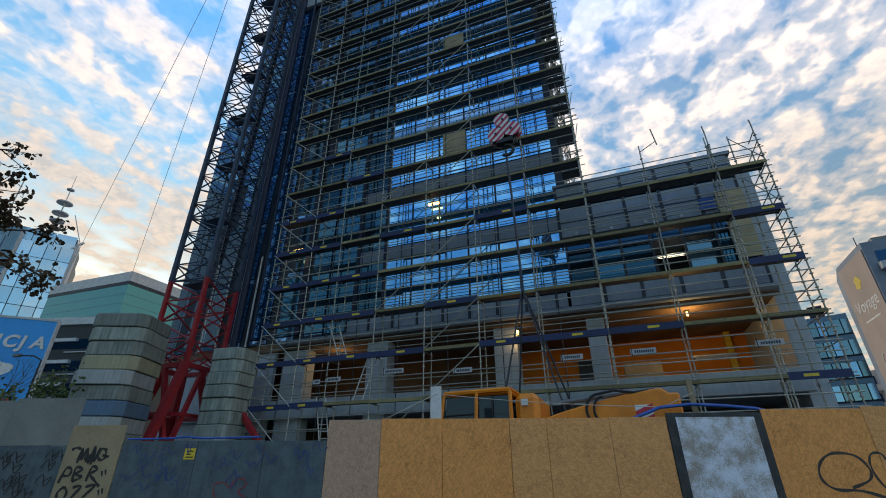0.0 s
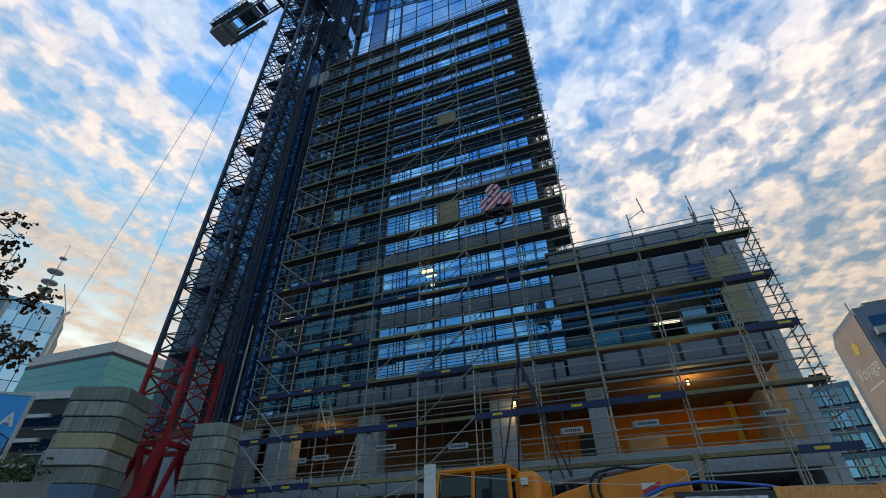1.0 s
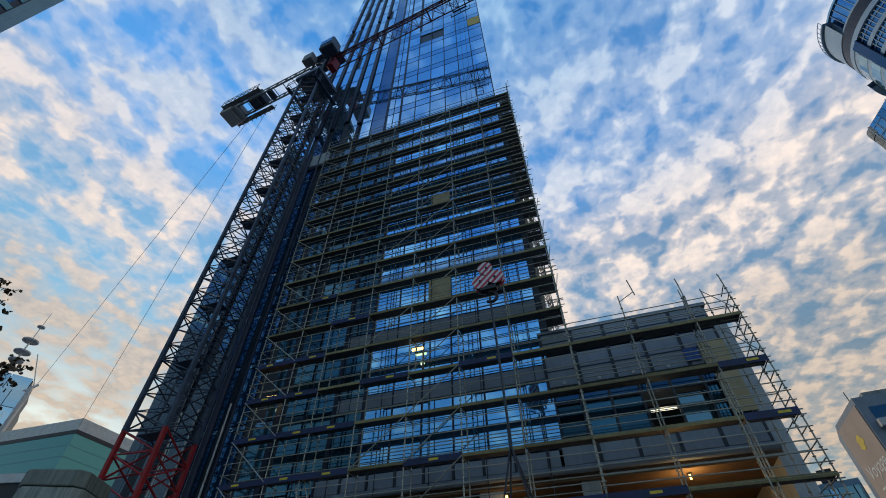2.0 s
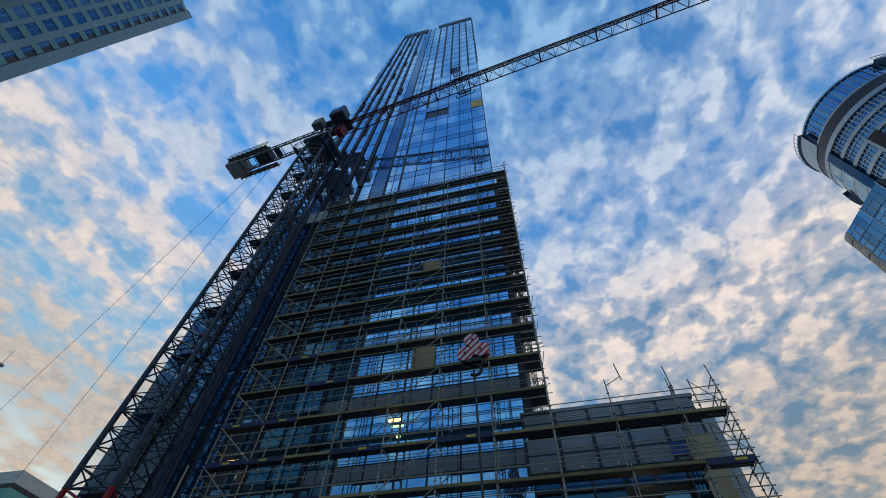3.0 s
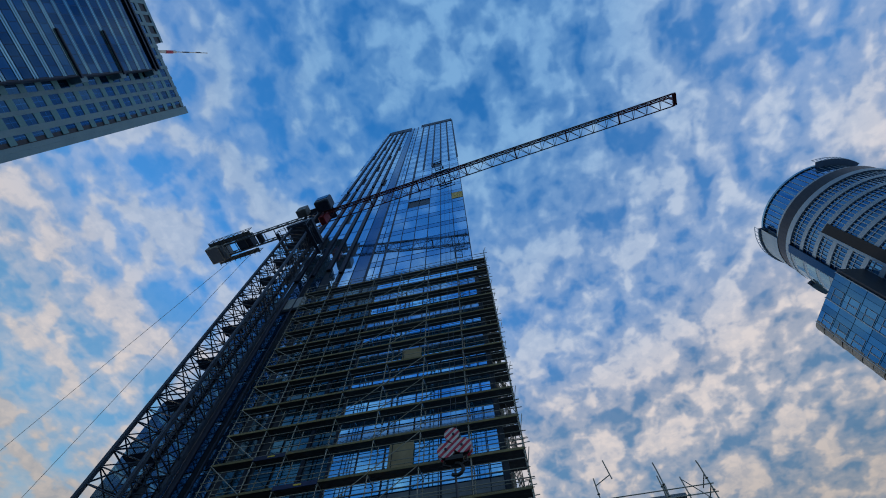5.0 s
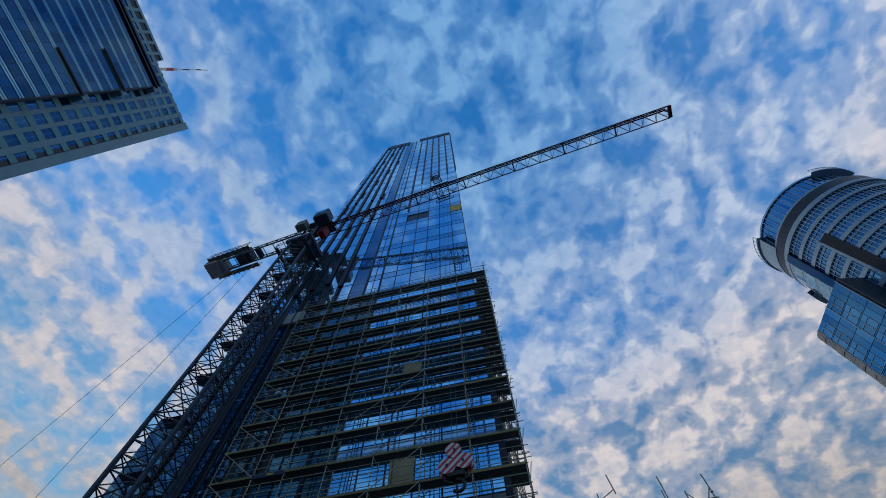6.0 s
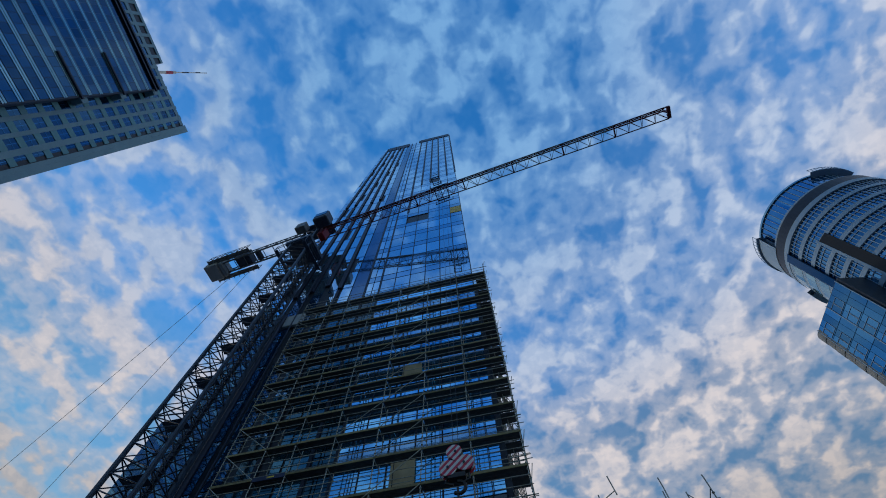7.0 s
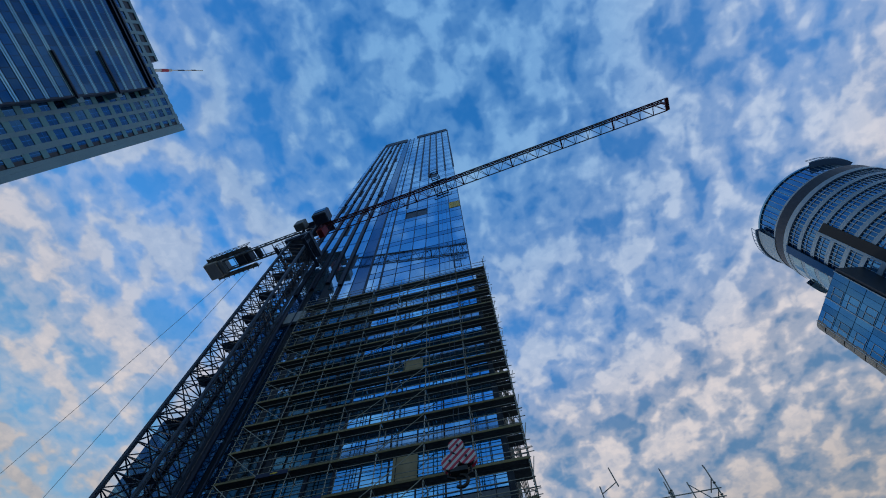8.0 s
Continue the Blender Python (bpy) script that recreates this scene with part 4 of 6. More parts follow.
for i in range(3):
    a = -1.4 - i * 4.2
    s = Shape()
    P = lambda x, y, zz: slew @ Vector((x, y, zz))
    for y in (-0.7, 0.7):
        s.tube(P(a, y, JZ), P(a - 4.17, y, JZ), 0.13, 4)
        s.tube(P(a, y, JZ + 1.0), P(a - 4.17, y, JZ + 1.0), 0.08, 4)
        for j in range(3):
            x = a - 1.39 * j
            s.tube(P(x, y, JZ), P(x - 0.695, y, JZ + 1.0), 0.05, 4)
            s.tube(P(x - 0.695, y, JZ + 1.0), P(x - 1.39, y, JZ), 0.05, 4)
    for j in range(4):
        x = a - 1.39 * j
        s.tube(P(x, -0.7, JZ), P(x, 0.7, JZ), 0.05, 4)
    part("counter_jib_section", s, CRANE_GREY, crane, "grey lattice counter-jib section")
# counter-weight and railed winch platform at the back
part("counterweight", bevelled(Shape().prism([(-15.1, -1.1), (-13.3, -1.1), (-13.3, 1.1), (-15.1, 1.1)], JZ - 0.7, JZ + 1.3, slew), OFFWHITE, "counterweight", 0.08), None, crane, "pale grey concrete counterweight block")
part("counterweight", bevelled(Shape().box(-13.2, -12.7, -1.0, 1.0, JZ - 0.5, JZ + 1.2, slew), CONCRETE, "counterweight", 0.05), None, crane)
part("winch", bevelled(Shape().box(-11.2, -9.2, -0.85, 0.85, JZ + 0.15, JZ + 1.7, slew), CRANE_BLUE, "winch", 0.1), None, crane, "dark winch drum housing")
part("winch", Shape().tube(slew @ Vector((-8.0, -0.6, JZ + 0.5)), slew @ Vector((-8.0, 0.6, JZ + 0.5)), 0.42, 12), CRANE_BLUE, crane)
for y in (-1.25, 1.25):
    part("walkway", Shape().box(-14.6, -8.6, y - 0.28, y + 0.28, JZ - 0.05, JZ, slew), CRANE_GREY, crane, "grey grated side walkway")
    for j in range(9):
        x = -14.5 + 0.72 * j
        part("rail_post", Shape().tube(slew @ Vector((x, y * 1.24, JZ)), slew @ Vector((x, y * 1.24, JZ + 1.15)), 0.035, 4), CRANE_GREY, crane)
        part("walkway_bearer", Shape().tube(slew @ Vector((x, y * 0.8, JZ - 0.09)), slew @ Vector((x, y * 1.36, JZ - 0.09)), 0.045, 4), CRANE_GREY, crane)
    for r in (0.55, 1.12):
        part("platform_rail", Shape().tube(slew @ Vector((-14.5, y * 1.24, JZ + r)), slew @ Vector((-8.7, y * 1.24, JZ + r)), 0.035, 4), CRANE_GREY, crane)

# trolley
trolley = part("trolley", Shape().box(16.5, 18.1, -0.9, -0.76, JZ - 0.45, JZ - 0.3, slew), CRANE_BLUE, crane, "dark trolley with a small work basket")
part("cross_bar", Shape().box(16.5, 18.1, 0.76, 0.9, JZ - 0.45, JZ - 0.3, slew), CRANE_BLUE, trolley)
for x in (16.5, 17.25, 18.0):
    part("cross_bar", Shape().box(x, x + 0.1, -0.75, 0.75, JZ - 0.42, JZ - 0.32, slew), CRANE_BLUE, trolley)
for y in (-1.05, 1.05):
    part("side_rail", Shape().tube(slew @ Vector((16.2, y, JZ - 0.8)), slew @ Vector((18.4, y, JZ - 0.8)), 0.06, 4), CRANE_BLUE, trolley)
    for x in (16.2, 17.3, 18.4):
        part("hanger", Shape().tube(slew @ Vector((x, y, JZ - 0.8)), slew @ Vector((x, y, JZ + 0.25)), 0.06, 4), CRANE_BLUE, trolley)
part("basket_floor", Shape().box(16.7, 17.7, -2.2, -2.1, JZ - 0.75, JZ - 0.68, slew).box(16.7, 17.7, -1.3, -1.2, JZ - 0.75, JZ - 0.68, slew).box(16.7, 16.8, -2.1, -1.3, JZ - 0.75, JZ - 0.68, slew).box(17.6, 17.7, -2.1, -1.3, JZ - 0.75, JZ - 0.68, slew), CRANE_BLUE, trolley)
for x, y in ((16.7, -2.2), (17.7, -2.2), (17.7, -1.2), (16.7, -1.2)):
    part("basket_post", Shape().tube(slew @ Vector((x, y, JZ - 0.72)), slew @ Vector((x, y, JZ + 0.35)), 0.04, 4), CRANE_BLUE, trolley)
for y in (-2.2, -1.2):
    part("basket_rail", Shape().tube(slew @ Vector((16.7, y, JZ + 0.35)), slew @ Vector((17.7, y, JZ + 0.35)), 0.04, 4), CRANE_BLUE, trolley)

# hook block on its ropes, with a long strop and chains below
HX, HY, HZ = -2.5, 13.3, 12.86
hook = thing("hook_block", (HX, HY, HZ), "three-lobed red and white striped crane hook block", "crane hook")


def lobes(grow=0.0):
    pts = []
    discs = (((-0.30, -0.22), 0.33), ((0.33, -0.10), 0.33), ((-0.06, 0.46), 0.30))
    for i in range(72):
        a = math.tau * i / 72
        d = Vector((math.cos(a), math.sin(a)))
        far = 0.0
        for (cx, cz), r in discs:
            b = d.x * cx + d.y * cz
            q = b * b - (cx * cx + cz * cz - (r + grow) ** 2)
            if q >= 0:
                far = max(far, b + math.sqrt(q))
        pts.append((d.x * far, d.y * far))
    return pts


def stripe_material():
    m = bpy.data.materials.new("red_white_stripes")
    m.use_nodes = True
    nt = m.node_tree
    w = nt.nodes.new("ShaderNodeTexWave")
    w.wave_profile, w.bands_direction = "SIN", "DIAGONAL"
    w.inputs["Scale"].default_value = 2.1
    w.inputs["Distortion"].default_value = 0.1
    mp = nt.nodes.new("ShaderNodeMapping")
    mp.inputs["Scale"].default_value = (1, 0.0, -1)
    r = nt.nodes.new("ShaderNodeValToRGB")
    r.color_ramp.interpolation = "CONSTANT"
    r.color_ramp.elements[0].color = (0.50, 0.025, 0.06, 1)
    r.color_ramp.elements[1].position, r.color_ramp.elements[1].color = 0.5, (0.66, 0.64, 0.62, 1)
    tc = nt.nodes.new("ShaderNodeTexCoord")
    nt.links.new(tc.outputs["Object"], mp.inputs[0])
    nt.links.new(mp.outputs[0], w.inputs["Vector"])
    nt.links.new(w.outputs["Fac"], r.inputs[0])
    nt.links.new(r.outputs[0], nt.nodes["Principled BSDF"].inputs["Base Color"])
    nt.nodes["Principled BSDF"].inputs["Roughness"].default_value = 0.5
    return m


STRIPES = stripe_material()
stand = Matrix.Rotation(radians(90), 4, "X")
for y in (-0.13, 0.13):
    part("side_plate", Shape().prism(lobes(), -0.02, 0.02, Matrix.Translation((0, y, 0.55)) @ stand), STRIPES, hook, "red and white striped plate")
for cx, cz in ((-0.3, 0.33), (0.3, 0.43), (0, 0.97)):
    part("sheave", Shape().tube((cx, -0.12, cz), (cx, 0.12, cz), 0.26, 14), FRAME_DARK, hook)
    part("bolt", Shape().tube((cx, -0.21, cz), (cx, -0.18, cz), 0.05, 8), FRAME_DARK, hook)
s = Shape().box(-0.32, 0.32, -0.14, 0.14, -0.1, 0.08)
s.path([(0.05 + 0.24 * math.sin(a), 0, -0.42 + 0.24 * math.cos(a)) for a in [radians(x) for x in range(-10, 251, 29)]], 0.07, 6)
s.path([(-0.35, 0, 0.1), (-0.42, 0, -0.2), (-0.15, 0, -0.3)], 0.05, 5).path([(0.42, 0, 0.1), (0.45, 0, -0.15), (0.2, 0, -0.25)], 0.05, 5)
part("hook", s, BLACK, hook, "black forged hook")
part("hoist_rope", Shape().tube((-0.1, 0, 1.1), (-0.35, 0.9, JZ - HZ - 0.5), 0.012, 5).tube((0.1, 0, 1.1), (0.2, 0.9, JZ - HZ - 0.5), 0.012, 5), FRAME_DARK, hook)
sl = thing("chain_sling", (HX, HY, 0), "long strop with four chain legs hanging from the hook", "sling")
part("strop", Shape().path([(0.0, 0, 12.45), (0.08, 0, 10.2), (0.15, 0, 7.4)], 0.045, 6), FRAME_DARK, sl)
part("ring", Shape().box(0.1, 0.2, -0.03, 0.03, 6.75, 7.4), FRAME_DARK, sl)
for dx, dy in ((-0.8, -0.5), (0.95, -0.5), (-0.55, 0.6), (1.1, 0.6)):
    part("chain", Shape().path([(0.15, 0, 6.8), (0.15 + dx, dy, 3.0)], 0.03, 5), FRAME_DARK, sl)

# two long thin cables from the counter-jib to the far side of the site
for i, (a, b) in enumerate((((-30.3, 18.0, 54.1), (-96, 46, 20.0)), ((-28.2, 17.8, 54.1), (-80, 49, 16)))):
    single("stay_cable", Shape().path(sagging(a, b, 1.2), 0.026, 5), ROPE, "long thin pale cable running down from the crane", "cable", "crane cables")

# ballast stacks of flat concrete blocks beside the crane's foot
def stack(name, cx, cy, w, d, n, h, turn, seed, label, odd=()):
    st = thing(name, (cx, cy, 0), label, "ballast stack", "ballast stacks")
    r = random.Random(seed)
    s = Shape()
    c = 0.28
    s.prism([(-w / 2 + c, -d / 2), (w / 2 - c, -d / 2), (w / 2, -d / 2 + c), (w / 2, d / 2 - c), (w / 2 - c, d / 2), (-w / 2 + c, d / 2), (-w / 2, d / 2 - c), (-w / 2, -d / 2 + c)], 0.012, h - 0.012)
    me = bevelled(s, CONCRETE_BLOCK, "concrete_block", 0.03)
    odd = {i: (bevelled(s, mat, "concrete_block", 0.03), word) for i, mat, word in odd}
    for i in range(n):
        other, word = odd.get(i, (me, ""))
        b = part("concrete_block", other, None, st, word)
        b.matrix_local = pose(r.uniform(-0.06, 0.06), r.uniform(-0.06, 0.06), i * h, 0, 0, turn + r.uniform(-1.2, 1.2))
    return st


stack("ballast_stack", -19.6, 12.9, 2.3, 2.3, 13, 0.585, 24, 3, "tall stack of weathered grey concrete ballast blocks",
      ((9, BLOCK_YELLOW, "yellow-stained concrete block"), (6, BLOCK_BLUE, "faded blue painted concrete block"), (5, BLOCK_PALE, "paler concrete block"), (8, BLOCK_PALE, "paler concrete block")))
stack("ballast_stack", -17.4, 16.75, 1.8, 1.7, 12, 0.575, 6, 5, "stack of pale grey concrete ballast blocks behind the crane foot", ((4, BLOCK_PALE, "paler concrete block"),))

# ---- hoarding along the street ----
FA, FD = radians(20.6), 9.0
FU = Vector((math.cos(FA), math.sin(FA), 0))
FN = Vector((-math.sin(FA), math.cos(FA), 0))
hoarding = thing("hoarding", FN * FD, "long site hoarding of flake board and painted panels", "fence")
hoarding.rotation_euler = (0, 0, FA)


def board(x0, x1, z0, z1, mat, label="", y=0.0, thick=0.018):
    return part("board", bevelled(Shape().box(x0 + 0.004, x1 - 0.004, y, y + thick, z0, z1), mat, "board", 0.003), None, hoarding, label)


board(-2.24, -1.235, 0.02, 2.49, OSB_PALE, "pale pinkish flake board")
board(-1.235, -0.08, 0.02, 2.505, OSB, "golden flake board", -0.012)
board(-0.08, 1.2, 0.02, 2.5, OSB)
board(1.2, 1.9, 0.02, 2.5, OSB_FLAT, "flake board with lying flakes", -0.01)
board(1.9, 3.1, 0.02, 2.5, OSB_FLAT)
board(3.1, 4.19, 0.02, 2.51, OSB_FLAT)
board(4.19, 6.02, 0.02, 2.58, DARK_BOARD, "dark tarred board", -0.02, 0.03)
board(4.36, 5.86, 0.1, 2.5, WHITEWASH, "patch of rough white paint", -0.026, 0.004)
board(6.02, 7.95, 0.02, 2.64, OSB)
board(7.95, 9.9, 0.02, 2.68, OSB_FLAT)
board(9.9, 12.0, 0.02, 2.68, OSB)
board(-3.4, -2.24, 0.02, 2.13, BOARD_GREY, "low blue-grey painted board with faded scrawls")
board(-4.65, -3.4, 0.02, 2.14, BOARD_GREY)
board(-6.07, -4.65, 0.02, 2.14, BOARD_GREY)
board(-7.1, -6.07, 0.02, 2.42, BOARD_TAN, "tan board with black scrawls", -0.02)
board(-9.4, -7.1, 0.02, 2.06, BOARD_GREY)
board(-8.4, -7.05, 2.07, 2.92, BOARD_CONC, "bare cement board")
board(-9.6, -8.4, 2.07, 2.88, BOARD_CONC, "", 0.01)
board(-12.5, -9.4, 0.02, 2.86, BOARD_CONC, "", 0.02)
for x in (-2.25, -0.1, 1.9, 4.2, 6.0, 7.95, -4.65, -7.1, -9.4):
    part("fence_post", Shape().box(x - 0.05, x + 0.05, 0.04, 0.14, 0, 2.1), BOARD_TAN, hoarding)
for x0, x1 in ((-2.2, 4.2), (4.2, 12), (-6.1, -2.24)):
    part("rear_rail", Shape().box(x0, x1, 0.02, 0.04, 1.6, 1.7), BOARD_TAN, hoarding)
part("warning_label", Shape().box(-4.87, -4.67, -0.006, -0.002, 1.82, 2.01), YELLOW, hoarding, "small yellow warning label")
for i, w in enumerate((0.12, 0.09, 0.13)):
    part("label_line", Shape().box(-4.83, -4.83 + w, -0.01, -0.0065, 1.95 - 0.05 * i, 1.97 - 0.05 * i), BLACK, hoarding)
part("blue_strip", Shape().path([(-6.0, 0.0, 2.17), (-5.2, -0.01, 2.18), (-4.9, 0, 2.21), (-4.6, 0, 2.18), (-3.9, 0, 2.19), (-3.5, 0, 2.2)], 0.018, 6), HOSE_BLUE, hoarding, "blue sheet edge along the board top")

PAINT_BLACK = material("black_spray_paint", (0.012, 0.012, 0.014), (0.02, 0.02, 0.022), 0.5, 0.0, 20, 60, 0.0)
PAINT_BLUE = material("blue_spray_paint", (0.03, 0.05, 0.20), (0.04, 0.06, 0.14), 0.6, 0.0, 20, 60, 0.0)
PAINT_RED = material("red_spray_paint", (0.30, 0.03, 0.04), (0.18, 0.04, 0.05), 0.6, 0.0, 20, 60, 0.0)


def scrawl(points, width, mat, y=-0.004, name="spray_scrawl", closed=False):
    """A flat band of paint a hair above the board, along a smooth line."""
    pts = [Vector((x, 0, z)) for x, z in points]
    n = len(pts)
    fine = []
    for i in range(n - 1):
        p0, p1, p2, p3 = pts[max(i - 1, 0)], pts[i], pts[i + 1], pts[min(i + 2, n - 1)]
        for j in range(6):
            t = j / 6
            fine.append(0.5 * ((2 * p1) + (p2 - p0) * t + (2 * p0 - 5 * p1 + 4 * p2 - p3) * t * t + (3 * p1 - p0 - 3 * p2 + p3) * t ** 3))
    fine.append(pts[-1])
    s = Shape()
    v, f = [], []
    for i, p in enumerate(fine):
        d = (fine[min(i + 1, len(fine) - 1)] - fine[max(i - 1, 0)]).normalized()
        o = Vector((-d.z, 0, d.x)) * width * (0.5 + 0.12 * math.sin(i * 0.9))
        v += [(p.x + o.x, y, p.z + o.z), (p.x - o.x, y, p.z - o.z)]
        if i:
            f.append((2 * i - 2, 2 * i - 1, 2 * i + 1, 2 * i))
    s.solid(v, f)
    return part(name, s, mat, hoarding)


# the big loops on the eastern board
scrawl([(7.25, 1.3), (7.6, 1.42), (7.68, 1.6), (7.5, 1.82), (7.1, 1.86), (6.82, 1.7), (6.75, 1.45), (6.95, 1.28), (7.4, 1.25), (7.9, 1.1), (8.3, 0.9)], 0.045, PAINT_BLACK, -0.003)
scrawl([(8.05, 1.75), (7.98, 1.86), (7.8, 1.84), (7.72, 1.66), (7.78, 1.4), (8.0, 1.12), (8.3, 0.95)], 0.04, PAINT_BLACK, -0.0045)
# three rows of tags on the tan board: strokes in a unit box, box corner, box size
rs = random.Random(11)
TAGS = (
    ((0.1, 0.8), (0.5, 0.95), (0.95, 0.85)), ((0.5, 0.95), (0.4, 0.5), (0.3, 0.0)), ((0.1, 0.2), (0.2, 0.7), (0.25, 0.1), (0.5, 0.6), (0.45, 0.0), (0.8, 0.7), (0.7, -0.1)),
    ((0.1, 0.0), (0.25, 0.9), (0.4, 0.1), (0.7, 0.9), (0.85, 0.0)), ((0.2, 0.0), (0.3, 1.1), (0.55, 0.0), (0.8, 1.0)), ((0.9, 0.8), (0.4, 0.9), (0.2, 0.4), (0.6, 0.1), (0.95, 0.4), (0.6, 0.45), (1.2, 0.35)),
    ((0.0, -0.1), (0.3, 0.9), (0.8, 0.8), (0.7, 0.4), (0.2, 0.4)), ((0.2, 0.0), (0.2, 0.95), (0.8, 0.8), (0.3, 0.5), (0.9, 0.3), (0.2, 0.0)), ((0.1, 0.0), (0.3, 1.0), (0.8, 0.8), (0.3, 0.5), (0.8, 0.1), (1.4, -0.35)),
    ((0.5, 0.95), (0.1, 0.6), (0.2, 0.1), (0.7, 0.1), (0.85, 0.6), (0.5, 0.95)), ((0.1, 0.9), (0.8, 0.95), (0.2, 0.1), (0.95, 0.05)), ((0.1, 0.85), (0.9, 0.95), (0.1, 0.05), (1.3, 0.0)))
SPOTS = ((-7.0, 1.80), (-6.87, 1.77), (-6.7, 1.77), (-6.83, 1.80), (-6.62, 1.79), (-6.5, 1.79), (-7.03, 1.47), (-6.83, 1.47), (-6.56, 1.47), (-7.0, 1.16), (-6.76, 1.16), (-6.53, 1.18))
for i, (tag, (x, z)) in enumerate(zip(TAGS, SPOTS)):
    scrawl([(x + 0.21 * u, z + 0.24 * v) for u, v in tag], 0.042, PAINT_BLACK, -0.0225 - 0.0003 * i)
for x, z in ((-6.3, 1.64), (-6.24, 1.66), (-6.26, 1.34), (-6.2, 1.36), (-6.34, 1.98)):
    scrawl([(x, z), (x + 0.03, z - 0.09)], 0.03, PAINT_BLACK, -0.0225)
for i in range(30):
    x, z = rs.uniform(-6.0, -2.5), rs.uniform(1.35, 2.0)
    w = rs.uniform(0.12, 0.34)
    scrawl([(x, z), (x + w * 0.3, z + rs.uniform(0.05, 0.13)), (x + w * 0.6, z - rs.uniform(0.02, 0.1)), (x + w, z + rs.uniform(0, 0.1))], 0.016, PAINT_BLUE, -0.003 - 0.0003 * i)
for i in range(16):
    x, z = rs.uniform(-9.0, -7.3), rs.uniform(1.2, 1.95)
    w = rs.uniform(0.15, 0.35)
    scrawl([(x, z), (x + w * 0.4, z + 0.14), (x + w * 0.7, z - 0.05), (x + w, z + 0.1), (x + w * 0.5, z + 0.02)], 0.018, PAINT_BLACK, -0.003 - 0.0003 * i)
scrawl([(-4.15, 1.2), (-4.2, 1.4), (-4.02, 1.44), (-3.9, 1.35), (-3.85, 1.46), (-3.7, 1.5), (-3.62, 1.4), (-3.75, 1.3), (-3.6, 1.2)], 0.02, PAINT_RED, -0.009)

# hose, ropes and stakes at the hoarding
def on_fence(s, back, z):
    return FN * (FD + back) + FU * s + Vector((0, 0, z))


single("blue_hose", Shape().path([on_fence(s, b, z) for s, b, z in ((3.3, 0.25, 2.3), (3.7, 0.22, 2.52), (4.2, 0.2, 2.70), (4.8, 0.16, 2.755), (5.4, 0.12, 2.72), (6.0, 0.08, 2.66), (6.3, 0.1, 2.6))], 0.032, 8), HOSE_BLUE, "blue plastic hose lying over the hoarding", "hose", smooth=True)
single("white_stake", Shape().box(-0.11, 0.11, -0.02, 0.02, 0, 3.13), WHITE, "upright pale plank behind the hoarding", "plank", place=on_fence(-0.2, 0.2, 0))
single("timber_stake", Shape().box(-0.05, 0.05, -0.05, 0.05, 0, 3.25), BOARD_TAN, "rough timber stake behind the hoarding", "post", place=on_fence(4.95, 0.3, 0))
single("rope", Shape().path(sagging(on_fence(-1.2, 0.1, 2.5), on_fence(-0.2, 0.17, 2.98), 0.0, 2) + sagging(on_fence(-0.2, 0.17, 2.98), on_fence(4.3, 0.25, 2.72), 0.05) + sagging(on_fence(4.3, 0.25, 2.72), on_fence(4.95, 0.23, 2.98), 0.0, 2), 0.007, 5), ROPE, "thin pale rope strung between the stakes", "rope")

# ---- excavator ----
ex = thing("excavator", (-3.2, 11.3, 0), "orange-yellow excavator parked behind the hoarding", "excavator")
for y in (-0.85, 0.75):
    part("track", bevelled(Shape().box(-1.6, 1.5, y - 0.25, y + 0.25, 0, 0.75), BLACK, "track", 0.15), None, ex, "black crawler track")
part("body", bevelled(Shape().box(-1.7, 1.9, -1.1, 1.2, 0.85, 2.1), MACHINE, "body", 0.1), None, ex)
s = Shape()
for x, y in ((-0.98, -0.85), (0.85, -0.85), (-0.7, 0.55), (0.85, 0.55)):
    s.tube((x, y, 1.7), (x + (0.22 if x < 0 else 0), y, 3.25), 0.05, 6)
s.tube((-0.02, -0.87, 1.7), (0.05, -0.87, 3.25), 0.045, 6)
s.tube((-0.76, -0.85, 3.26), (0.85, -0.85, 3.29), 0.055, 6).tube((-0.5, 0.55, 3.26), (0.85, 0.55, 3.29), 0.05, 6)
s.tube((-0.76, -0.85, 3.26), (-0.5, 0.55, 3.26), 0.05, 6).tube((0.85, -0.85, 3.29), (0.85, 0.55, 3.29), 0.05, 6)
part("cab_frame", s, MACHINE, ex, "orange tubular cab frame")
part("cab_roof", bevelled(Shape().box(-0.55, 0.87, -0.8, 0.5, 3.19, 3.27), MACHINE, "cab_roof", 0.03), None, ex)
part("cab_window", Shape().solid([(-0.9, -0.83, 1.75), (-0.05, -0.83, 1.75), (0.02, -0.83, 3.16), (-0.7, -0.83, 3.16), (-0.9, -0.81, 1.75), (-0.05, -0.81, 1.75), (0.02, -0.81, 3.16), (-0.7, -0.81, 3.16)], ((0, 1, 2, 3), (7, 6, 5, 4), (1, 0, 4, 5), (2, 1, 5, 6), (3, 2, 6, 7), (0, 3, 7, 4))), CAB_GLASS, ex, "dark reflecting cab window")
part("cab_window", Shape().box(0.08, 0.8, -0.83, -0.81, 1.75, 3.16), CAB_GLASS, ex)
for x in (-0.86, 0.42):
    part("cab_bar", Shape().tube((x, -0.86, 1.8), (x + (0.12 if x < 0 else 0.0), -0.86, 3.19), 0.02, 6), BLACK, ex)
part("cab_bar", Shape().tube((-0.92, -0.86, 2.75), (0.02, -0.86, 2.78), 0.018, 6), BLACK, ex)
part("cab_back", Shape().box(-0.6, 0.82, 0.5, 0.53, 1.75, 3.16), CAB_GLASS, ex)
